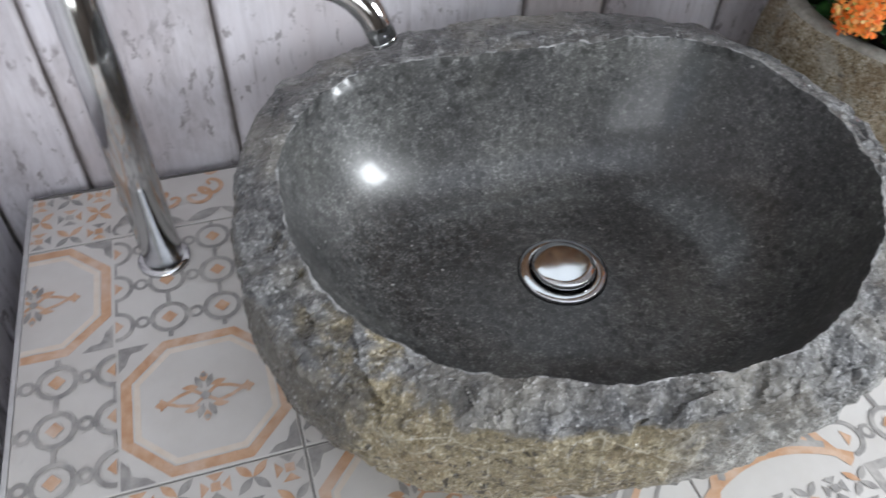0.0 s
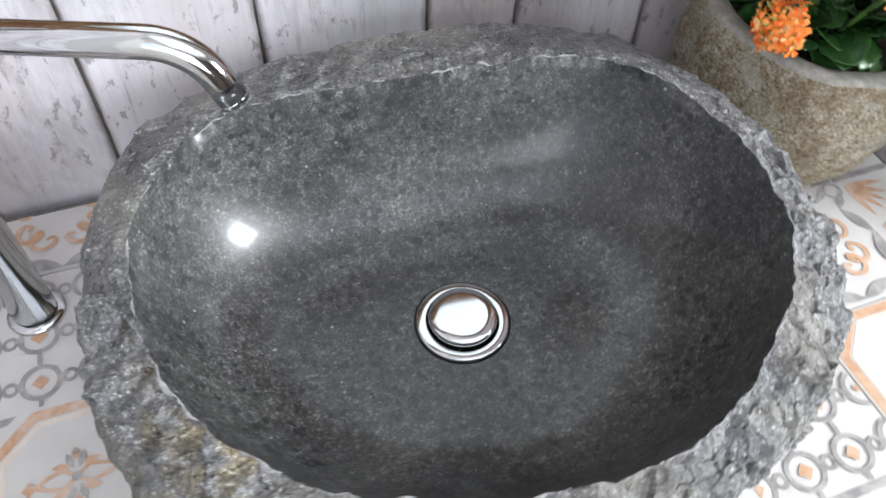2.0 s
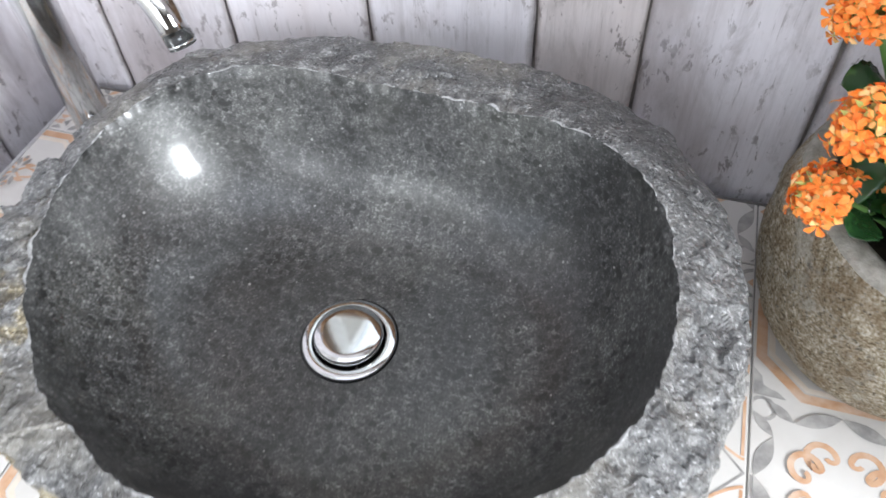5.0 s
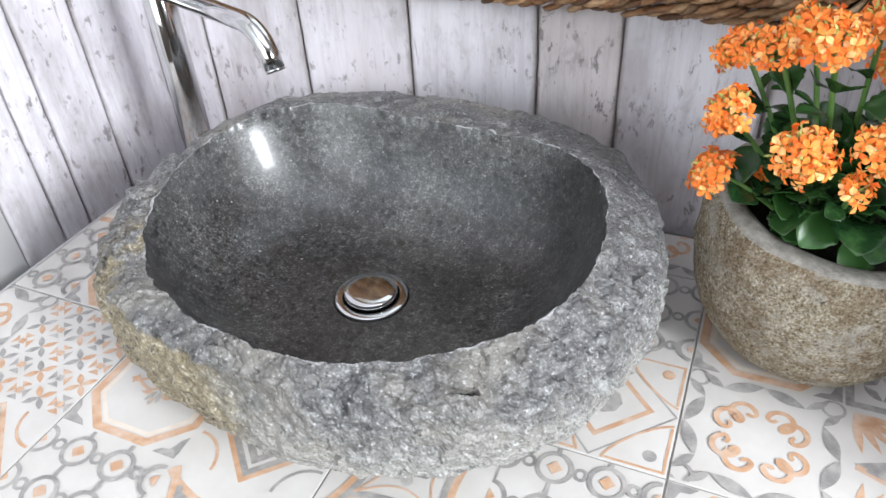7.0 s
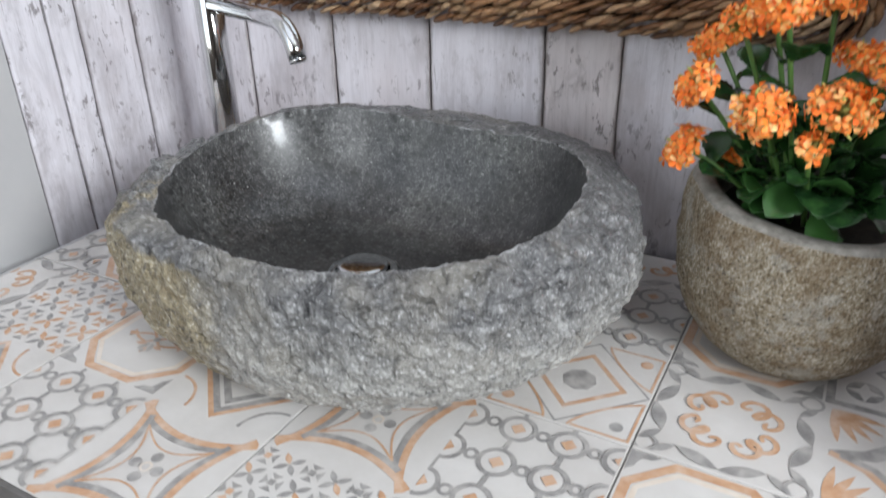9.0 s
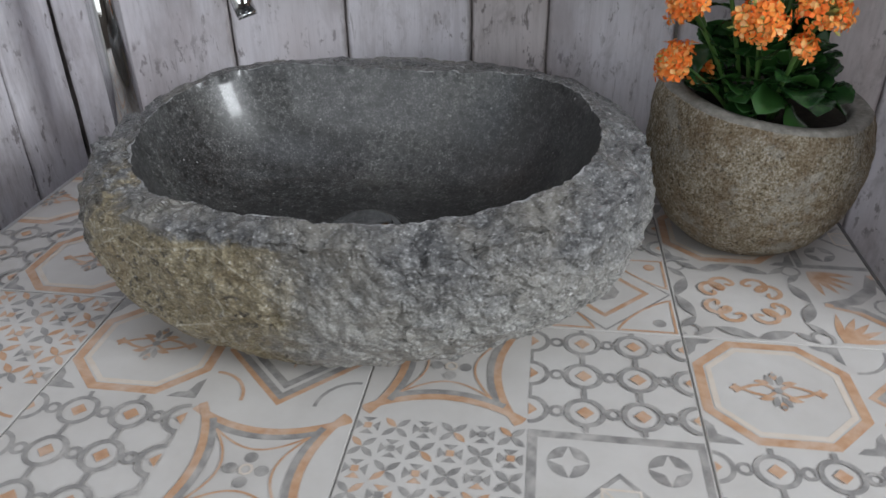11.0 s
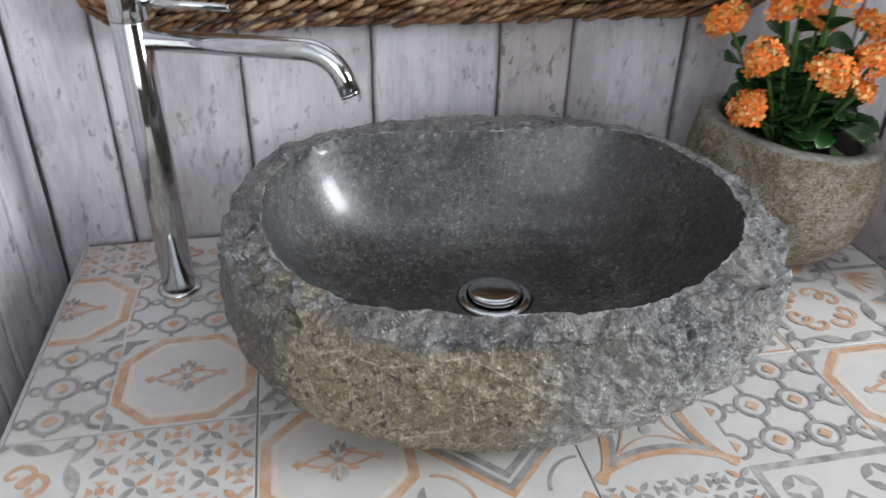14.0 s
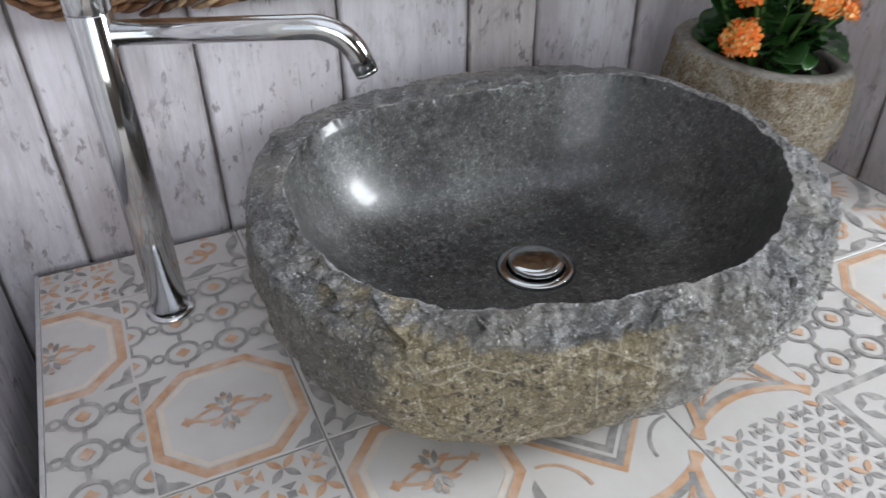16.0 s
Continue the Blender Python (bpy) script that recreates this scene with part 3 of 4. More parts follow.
def pinwheel_print(cells, ochre, seed):
    k = Print()
    rnd = random.Random(seed)
    h = 1 / cells
    for i in range(cells):
        for j in range(cells):
            cx, cy = (i + 0.5) * h, (j + 0.5) * h
            for q in range(4):
                a = math.pi / 4 + q * math.pi / 2
                m = O if rnd.random() < ochre else G
                if (i + j) % 2:
                    k.petal(cx, cy, cx + 0.62 * h * math.cos(a), cy + 0.62 * h * math.sin(a), 0.12 * h, m)
                else:
                    b = q * math.pi / 2
                    k.poly([(cx + 0.16 * h * math.cos(b), cy + 0.16 * h * math.sin(b)), (cx + 0.47 * h * math.cos(b + 0.55), cy + 0.47 * h * math.sin(b + 0.55)), (cx + 0.47 * h * math.cos(b - 0.55), cy + 0.47 * h * math.sin(b - 0.55))], m)
            if (i + j) % 2 == 0:
                d = 0.13 * h
                k.poly([(cx - d, cy - d), (cx + d, cy - d), (cx + d, cy + d), (cx - d, cy + d)], O if rnd.random() < ochre + 0.4 else G, 1)
    return k


def star_print():
    k = Print()
    for q in range(4):
        t = lambda a, b: turned((a, b), q)
        bow = [(a, 0.035 + 0.17 * math.sin(math.pi * a) ** 0.8) for a in [0.02 + 0.96 * i / 16 for i in range(17)]]
        k.band([t(*p) for p in bow], 0.05, O)
        k.band([t(p[0], p[1] + 0.045) for p in bow[2:-2]], 0.042, G)
        inner = [(0.22 + 0.56 * i / 12, 0.22 + 0.13 * math.sin(math.pi * i / 12)) for i in range(13)]
        k.band([t(*p) for p in inner], 0.014, O)
        k.disc(*t(0.5, 0.41), 0.04, G, 0, 12)
    k.arc(0.5, 0.5, 0.035, 0, 360, 0.014, B, 0, 8)
    return k


def diamond_print(soft):
    """Nested diamonds with quarter medallions in the corners."""
    k = Print()
    dia = lambda r: [(0.5 - r, 0.5), (0.5, 0.5 - r), (0.5 + r, 0.5), (0.5, 0.5 + r)]
    if soft:
        k.band(dia(0.455), 0.045, O, 0, True)
        k.band(dia(0.405), 0.045, G, 0, True)
        k.band(dia(0.30), 0.05, G, 0, True)
    else:
        k.band(dia(0.48), 0.014, G, 0, True)
        k.band(dia(0.31), 0.036, O, 0, True)
    k.disc(0.5, 0.5, 0.05 if soft else 0.12, G, 0, 8)
    for q in range(4):
        t = lambda a, b: turned((a, b), q)
        if soft:
            k.band([t(0.03 + 0.24 * math.cos(radians(a)), 0.03 + 0.24 * math.sin(radians(a))) for a in range(0, 91, 10)], 0.022, O if q % 2 else G)
            k.petal(*t(0.5, 0.5), *t(0.5, 0.36), 0.012, O)
        else:
            k.band([t(0.02, 0.03), t(0.40, 0.03)], 0.018, O)
            k.band([t(0.03, 0.02), t(0.03, 0.40)], 0.018, O)
            k.band([t(0.40 * math.cos(radians(a)) ** 1.5 + 0.02, 0.40 * math.sin(radians(a)) ** 1.5 + 0.02) for a in range(0, 91, 10)], 0.018, O)
            k.disc(*t(0.13, 0.13), 0.045, O if q % 2 else G, 0, 12)
    return k


def medallion_print():
    k = Print()
    k.band([(0.03, 0.03), (0.97, 0.03), (0.97, 0.97), (0.03, 0.97)], 0.055, G, 0, True)
    for x, y in ((0.23, 0.23), (0.77, 0.23), (0.23, 0.77), (0.77, 0.77)):
        r = 0.115
        for q in range(4):
            pts = [(x + r * math.cos(radians(a + 90 * q)), y + r * math.sin(radians(a + 90 * q))) for a in range(0, 91, 15)]
            m = math.radians(45 + 90 * q)
            k.poly(pts + [(x + 0.045 * math.cos(m), y + 0.045 * math.sin(m))], G)
    k.band([(0.5 - 0.2, 0.5), (0.5, 0.3), (0.7, 0.5), (0.5, 0.7)], 0.026, G, 0, True)
    k.band([(0.4, 0.4), (0.6, 0.4), (0.6, 0.6), (0.4, 0.6)], 0.014, B, 0, True)
    k.band([(0.4, 0.4), (0.6, 0.6)], 0.012, B)
    return k


def fan_print():
    k = Print()
    for q in range(4):
        t = lambda a, b: turned((a, b), q)
        for a in (8, 28, 45, 62, 82):
            k.petal(*t(0.05, 0.05), *t(0.05 + 0.34 * math.cos(radians(a)), 0.05 + 0.34 * math.sin(radians(a))), 0.028, O)
        k.band([t(0.06, 0.5), t(0.26, 0.42), t(0.42, 0.26), t(0.5, 0.06)], 0.05, O if q % 2 else G)
        k.band([t(0.12, 0.5), t(0.30, 0.45), t(0.45, 0.30), t(0.5, 0.12)], 0.05, G)
    k.arc(0.5, 0.5, 0.1, 0, 360, 0.02, G, 0, 12)
    return k


KINDS = {"oct": octagon_print(), "cir": circles_print(), "scr": scroll_print(), "pin": pinwheel_print(5, 0.42, 4), "fin": pinwheel_print(6, 0.12, 9),
         "sta": star_print(), "che": diamond_print(True), "squ": diamond_print(False), "med": medallion_print(), "fan": fan_print()}
# which print lies where: rows from the wall towards the room, columns from x = -2 S
LAYOUT = ["pin scr scr sta cir scr che oct",
          "oct cir fin scr pin cir oct med",
          "cir oct scr cir che squ scr fan",
          "scr pin oct che sta cir oct che",
          "fan che cir sta fin med cir pin"]
X0, Y0, TOP = 0.0, 0.35, 0.0


def clip(bm, x0, x1, y0, y1):
    for co, no in (((x0, 0, 0), (-1, 0, 0)), ((x1, 0, 0), (1, 0, 0)), ((0, y0, 0), (0, -1, 0)), ((0, y1, 0), (0, 1, 0))):
        bmesh.ops.bisect_plane(bm, geom=bm.verts[:] + bm.edges[:] + bm.faces[:], plane_co=co, plane_no=no, clear_outer=True)


for ti in range(4):
    for tj in range(3):
        u0, v0 = -2 + 2 * ti, -3 + 2 * tj
        g = 0.0009
        ax0, ax1 = max(X0 + u0 * S + g, CX0 + 0.003), min(X0 + (u0 + 2) * S - g, CX1 - 0.003)
        ay0, ay1 = max(Y0 - (v0 + 2) * S + g, CY0 + 0.003), min(Y0 - v0 * S - g, CY1 - 0.003)
        cx, cy = (ax0 + ax1) / 2, (ay0 + ay1) / 2
        tile = part("tile", box(ax0 - cx, ax1 - cx, ay0 - cy, ay1 - cy, -0.008, 0, 0.0004, 1), TILE, vanity)
        tile.location = (cx, cy, TOP)
        for du in range(2):
            for dv in range(2):
                u, v = u0 + du, v0 + dv
                if not -2 <= v <= 2:
                    continue
                kind = KINDS[LAYOUT[v + 2].split()[u + 2]]
                bm = bmesh.new()
                for rank, (pts, m, level) in enumerate(kind.shapes):
                    try:
                        f = bm.faces.new([bm.verts.new((X0 + (u + a) * S - cx, Y0 - (v + b) * S - cy, 0.00022 + 0.000004 * rank + 0.0003 * level)) for a, b in pts])
                        f.material_index = m
                    except ValueError:
                        pass
                clip(bm, ax0 - cx + 0.001, ax1 - cx - 0.001, ay0 - cy + 0.001, ay1 - cy - 0.001)
                bm.normal_update()
                for f in bm.faces:
                    if f.normal.z < 0:
                        f.normal_flip()
                if bm.faces:
                    part("glaze_pattern", bm, [ORANGE, GREY, BEIGE], tile)
                else:
                    bm.free()

# ---- the stone basin ----
BX, BY = 0.23, 0.295


def around(pairs):
    """A smooth closed function of the angle (degrees) through (angle, value) pairs."""
    a = np.array([p[0] for p in pairs], float)
    v = np.array([p[1] for p in pairs], float)
    grid = np.arange(0, 360, 1.0)
    lin = np.interp(grid, np.concatenate([a - 360, a, a + 360]), np.concatenate([v, v, v]))
    ker = np.exp(-0.5 * (np.arange(-30, 31) / 8.0) ** 2)
    ker /= ker.sum()
    sm = np.convolve(np.concatenate([lin[-30:], lin, lin[:30]]), ker, "valid")
    return lambda deg: float(np.interp(deg % 360, np.append(grid, 360), np.append(sm, sm[0])))


INNER = around([(0, .2074), (15, .2036), (30, .2035), (45, .179), (60, .157), (75, .147), (90, .1445), (105, .1475), (120, .168), (135, .193), (150, .2146), (165, .2172), (180, .2138), (195, .2073), (210, .1973), (225, .190), (240, .183), (255, .182), (270, .1835), (285, .1895), (300, .193), (315, .195), (330, .2085), (345, .2115)])
RIM_Z = around([(0, .166), (15, .167), (30, .1695), (45, .168), (60, .165), (75, .163), (90, .163), (105, .164), (120, .166), (135, .167), (150, .165), (165, .158), (180, .150), (195, .143), (210, .140), (225, .144), (240, .151), (255, .155), (270, .156), (285, .1555), (300, .154), (315, .1535), (330, .156), (345, .161)])
OUTER = around([(0, .2565), (18, .259), (36, .258), (54, .240), (72, .224), (90, .214), (108, .223), (126, .245), (144, .260), (162, .2535), (180, .2455), (198, .255), (216, .247), (234, .2205), (252, .204), (270, .205), (288, .216), (306, .232), (324, .2486), (342, .2535)])
FOOT = around([(0, .100), (36, .105), (72, .12), (108, .133), (144, .135), (180, .131), (198, .131), (216, .1374), (234, .1474), (252, .1447), (270, .1285), (288, .110), (306, .098), (324, .090), (342, .092)])
BELLY_Z, DRAIN_Z = 0.103, 0.055


def facet(x, y, z, scale):
    """Broken planes: each cell of a random pattern is a small plane with a tilt of its own."""
    p = Vector((x, y, z)) * scale
    c = noise.voronoi(p)[1][0]
    return (p - c).dot(noise.noise_vector(c * 3.7)) / scale


basin = thing("stone_basin", "vessel basin carved from a grey river stone with rough chipped rim", "basin", at=(BX, BY, 0))
NA = 840


def inner_edge(a):
    deg = math.degrees(a)
    r = INNER(deg) + 0.0026 * noise.noise((math.cos(a) * 5, math.sin(a) * 5, 1)) + 0.0026 * abs(noise.noise((math.cos(a) * 9, math.sin(a) * 9, 11))) + 0.0012 * noise.noise((math.cos(a) * 17, math.sin(a) * 17, 4)) + 0.0009 * noise.noise((math.cos(a) * 45, math.sin(a) * 45, 7))
    z = RIM_Z(deg) + 0.0028 * noise.noise((math.cos(a) * 7, math.sin(a) * 7, 9)) + 0.0015 * noise.noise((math.cos(a) * 21, math.sin(a) * 21, 3))
    return r, z


def grid_mesh(rings, closed_last=False):
    verts = [p for ring in rings for p in ring]
    n = len(rings[0])
    faces = [(j * n + i, j * n + (i + 1) % n, (j + 1) * n + (i + 1) % n, (j + 1) * n + i) for j in range(len(rings) - 1) for i in range(n)]
    me = bpy.data.meshes.new("grid")
    me.from_pydata(verts, [], faces)
    me.update()
    return me


angles = [2 * math.pi * i / NA for i in range(NA)]
edges = [inner_edge(a) for a in angles]
# polished bowl: from the rim's inner edge down to the drain hole
rings = []
HOLE = 0.0364
DX, DY = 0.226 - BX, 0.285 - BY
for j in range(90):
    f = 1 - j / 89
    rho = 1 - (1 - f) ** 1.5
    ring = []
    lip = max(0.0, (rho - 0.985) / 0.015)
    for a, (r1, z1) in zip(angles, edges):
        deg = math.degrees(a)
        r = INNER(deg) * (1 - lip) + r1 * lip
        z = RIM_Z(deg) * (1 - lip) + z1 * lip
        rr = HOLE + (r - HOLE) * rho
        p = rr / r
        w = 1 - rho
        h = DRAIN_Z + (z - DRAIN_Z) * (0.05 * p ** 2 + 0.95 * p ** 6.6) - 0.0007 * (1 - p)
        h += 0.0010 * noise.noise((rr * math.cos(a) * 14, rr * math.sin(a) * 14, 0)) * min(1, 4 * w)
        ring.append((rr * math.cos(a) + DX * w, rr * math.sin(a) + DY * w, h))
    rings.append(ring)
me = grid_mesh(rings)
bowl = mesh_part("bowl", me, BOWL, basin, "smooth polished dark grey bowl", True)

# rough shell: broken rim slope, shoulder, weathered side, rounded foot
rings = []
for j in range(46):
    t = j / 45
    ring = []
    for a, (r, z) in zip(angles, edges):
        deg = math.degrees(a)
        ro = OUTER(deg)
        zs = min(0.143, RIM_Z(deg) - 0.009) + 0.015 * max(0.0, math.sin(a)) ** 1.5 + 0.006 * noise.noise((math.cos(a) * 3, math.sin(a) * 3, 12))
        rs = r + (ro - r) * 0.84
        rr = r + (rs - r) * t
        h = z + (zs - z) * (0.25 * t + 0.75 * t ** 1.7)
        x, y = rr * math.cos(a), rr * math.sin(a)
        k = min(1, t * 5)
        back = max(0.0, min(1.0, (y + 0.03) / 0.10))
        small = 1 - 0.75 * back
        d = (1 - 0.6 * back) * (0.0046 * noise.fractal((x * 22, y * 22, h * 22), 1.0, 2.1, 3) + 0.36 * facet(x, y, h, 30))
        d += small * (0.0030 * noise.noise((x * 75, y * 75, h * 75)) + 0.30 * facet(x, y, h, 85) + 0.0016 * (noise.voronoi((x * 48, y * 48, h * 40))[0][0] - 0.4) + 0.0010 * noise.noise((x * 190, y * 190, h * 190)))
        d += back * 0.0024 * (1 - 2 * abs(noise.noise((a * 6.5 + t * 1.3, t * 0.6, 8))))
        ring.append((x + d * k * math.cos(a) * 0.55, y + d * k * math.sin(a) * 0.55, h + d * k))
    rings.append(ring)
last = rings[-1]
for j in range(1, 86):
    t = j / 85
    ring = []
    for i, (a, (r, z)) in enumerate(zip(angles, edges)):
        deg = math.degrees(a)
        ro, rf = OUTER(deg), FOOT(deg)
        zs = min(0.143, RIM_Z(deg) - 0.009) + 0.015 * max(0.0, math.sin(a)) ** 1.5 + 0.006 * noise.noise((math.cos(a) * 3, math.sin(a) * 3, 12))
        rs = r + (ro - r) * 0.84
        h = zs * (1 - t)
        if h > BELLY_Z:
            q = (h - BELLY_Z) / (zs - BELLY_Z)
            rr = ro - (ro - rs) * q * q
        else:
            q = (BELLY_Z - h) / BELLY_Z
            rr = rf + (ro - rf) * max(0.0, 1 - q ** 2.3) ** 0.62
        x, y = rr * math.cos(a), rr * math.sin(a)
        tanflank = max(0.0, min(1.0, (0.16 - x) / 0.08))
        d = 0.0046 * noise.fractal((x * 17, y * 17, h * 17), 0.8, 2.1, 6) + (0.36 * facet(x, y, h, 36) + 0.30 * facet(x, y, h, 90)) * (1 - 0.75 * max(0.0, min(1.0, (0.10 - x) / 0.08))) + 0.0032 * noise.noise((x * 70, y * 70, h * 70)) + 0.0020 * noise.noise((x * 140, y * 140, h * 140)) + 0.0007 * noise.noise((x * 300, y * 300, h * 300))
        d += 0.0020 * (noise.voronoi((x * 40, y * 40, h * 40))[0][0] - 0.4) * (1 - 0.6 * tanflank)
        calm = 1 - 0.7 * max(0.0, min(1.0, (y + 0.03) / 0.10)) * max(0.0, 1 - t * 2)
        keep = min(1, (1 - t) * 8) * calm
        blend = min(1.0, t * 8)
        sx, sy, sz = x + d * math.cos(a) * keep, y + d * math.sin(a) * keep, max(0.0, h + 0.4 * d * keep * (1 - t))
        lx, ly, lz = last[i]
        b = blend * blend * (3 - 2 * blend)
        ring.append((sx * b + (sx + lx - rs * math.cos(a)) * (1 - b), sy * b + (sy + ly - rs * math.sin(a)) * (1 - b), sz * b + (sz + lz - zs) * (1 - b)))
    rings.append(ring)
me = grid_mesh(rings)
me.flip_normals()
shell = mesh_part("shell", me, SHELL, basin, "rough chipped grey stone outside with a tan weathered flank")

lip_rings = []
for j in range(4):
    t = j / 3
    ring = []
    for i, (a, (r, z)) in enumerate(zip(angles, edges)):
        w = max(0.0, 0.0003 + 0.0042 * noise.noise((math.cos(a) * 13, math.sin(a) * 13, 6)) + 0.0016 * noise.noise((math.cos(a) * 60, math.sin(a) * 60, 2)))
        rr = r - 0.0006 + w * t
        ring.append((rr * math.cos(a), rr * math.sin(a), z + min(0.0009, w * 0.5) * math.sin(math.pi * t) + min(w, 0.0003) - 0.0003))
    lip_rings.append(ring)
me = grid_mesh(lip_rings)
me.flip_normals()
mesh_part("lip", me, CRUSHED, basin, "pale crushed edge round the bowl", True)

# ---- pop-up drain ----
drain = thing("pop_up_drain", "chrome pop-up drain with raised round plug in the basin", "drain", at=(0.226, 0.285, DRAIN_Z))
part("flange", lathe([(0.0268, -0.012), (0.0268, 0.0014), (0.0272, 0.0021), (0.0278, 0.0023), (0.0338, 0.0021), (0.0348, 0.0015), (0.0352, 0.0004), (0.0352, -0.004)], 72, False), CHROME, drain, "polished chrome ring", True)
# dark ring put in for the shadow gap round the flange
part("seal", lathe([(0.0346, -0.006), (0.0350, -0.0022), (0.0371, -0.0016), (0.0375, -0.004)], 72, False), GAPBLACK, drain, "dark ring in place of the shadow gap", True)
part("waste_pipe", lathe([(0.0269, -0.012), (0.0269, -0.040), (0.001, -0.040)], 48, False), GAPBLACK, drain, "dark drain pipe", True)
part("plug", lathe([(0.006, -0.03), (0.006, 0.001), (0.0235, 0.0015), (0.0252, 0.003), (0.0256, 0.0062), (0.0250, 0.0082), (0.0240, 0.0091), (0.018, 0.0095), (0.010, 0.0098), (0.0005, 0.0099)], 72, True), CHROME, drain, "domed mirror-bright plug", True)

# ---- tall tap ----
tap = thing("basin_tap", "tall polished chrome single-lever tap with long curved spout", "tap", at=(-0.087, 0.440, 0))
aim = math.atan2(0.363 - 0.440, 0.113 + 0.087)
tap.rotation_euler = (0, 0, aim)
REACH = math.hypot(0.363 - 0.440, 0.113 + 0.087)
part("base_ring", lathe([(0.0171, 0), (0.0226, 0), (0.0230, 0.002), (0.0222, 0.0042), (0.0171, 0.0048)], 64, False), CHROME, tap, "", True)
part("column", lathe([(0.0170, 0.002), (0.0170, 0.2880), (0.0164, 0.2888), (0.0010, 0.2888)], 64, True), CHROME, tap, "", True)
part("cap", lathe([(0.0164, 0.2894), (0.0171, 0.2900), (0.0171, 0.3205), (0.0164, 0.3216), (0.0010, 0.3218)], 64, True), CHROME, tap, "", True)
handle = part("lever", tube([(0.010, 0, 0.3055), (0.055, 0, 0.3050), (0.056, 0, 0.3050), (0.098, 0, 0.3042)], 0.0034, 16, [1.15, 1.15, 0.95, 0.95]), CHROME, tap, "thin straight lever", True)
line = [(0.012, 0, 0.272), (REACH - 0.052, 0, 0.272)]
for i in range(1, 13):
    a = radians(68 * i / 12)
    line.append((REACH - 0.052 + 0.040 * math.sin(a), 0, 0.272 - 0.040 * (1 - math.cos(a))))
ex, ez = line[-1][0], line[-1][2]
line.append((ex + 0.012 * math.cos(radians(68)), 0, ez - 0.012 * math.sin(radians(68))))
spout = part("spout", tube(line, 0.0098, 28), CHROME, tap, "long round spout bent down at its end", True)
tip = Vector(line[-1])
way = Vector((math.cos(radians(68)), 0, -math.sin(radians(68))))
part("aerator", tube([tip - way * 0.001, tip + way * 0.0030], 0.0096, 28), CHROME, tap, "", True)

# ---- stone flower pot ----
PX, PY = 0.606, 0.425
pot = thing("flower_pot", "round flower pot hollowed from brown-grey stone", "pot", at=(PX, PY, 0))


def pot_rings():
    outline = [(0.0, 0.0), (0.050, 0.0), (0.066, 0.006), (0.083, 0.021), (0.099, 0.046), (0.108, 0.075), (0.111, 0.102), (0.110, 0.128), (0.106, 0.150), (0.1025, 0.1595), (0.0992, 0.1628), (0.0945, 0.1635), (0.0845, 0.162), (0.0815, 0.158), (0.079, 0.14), (0.075, 0.12), (0.0, 0.12)]
    dense = []
    for (r0, z0), (r1, z1) in zip(outline, outline[1:]):
        n = max(2, int(math.hypot(r1 - r0, z1 - z0) / 0.0028))
        dense += [(r0 + (r1 - r0) * i / n, z0 + (z1 - z0) * i / n) for i in range(n)]
    dense.append(outline[-1])
    out = []
    for r, z in dense[1:]:
        ring = []
        for i in range(180):
            a = 2 * math.pi * i / 180
            x, y = 0.975 * r * math.cos(a), 0.975 * r * math.sin(a)
            rough = 1.3 if r > 0.0985 and z < 0.161 else 0.5
            d = rough * (0.0022 * noise.fractal((x * 22, y * 22, z * 22 + 40), 0.9, 2.1, 5)) + 0.002 * noise.noise((math.cos(a) * 1.4, math.sin(a) * 1.4, 3))
            tilt = (0.011 * math.cos(a - 2.6) - 0.004) * min(1, z / 0.15)
            ring.append((x + d * math.cos(a), y + d * math.sin(a), max(0, z + tilt * min(1, r / 0.08))))
        out.append(ring)
    return out


all_rings = pot_rings()
cut = max(i for i, ring in enumerate(all_rings) if math.hypot(*ring[0][:2]) > 0.0982)
mesh_part("pot_body", grid_mesh(all_rings[:cut + 1]), POT, pot, "", True)
mesh_part("pot_rim", grid_mesh(all_rings[cut:]), RIMSTONE, pot, "smooth sawn grey rim", True)
bm = bmesh.new()
bmesh.ops.create_circle(bm, cap_ends=True, radius=0.081, segments=48)
bmesh.ops.subdivide_edges(bm, edges=bm.edges[:], cuts=1)
bmesh.ops.triangulate(bm, faces=bm.faces[:])
bmesh.ops.subdivide_edges(bm, edges=bm.edges[:], cuts=2, use_grid_fill=True)
for v in bm.verts:
    v.co.z = 0.138 + 0.006 * noise.noise(v.co * 60)
soil = part("soil", bm, SOIL, pot, "dark potting soil", True)

# ---- flowering plant ----
plant = thing("flowering_plant", "flowering succulent with orange flower heads and glossy scalloped leaves", "plant", at=(PX, PY, 0.136))
rnd = random.Random(11)


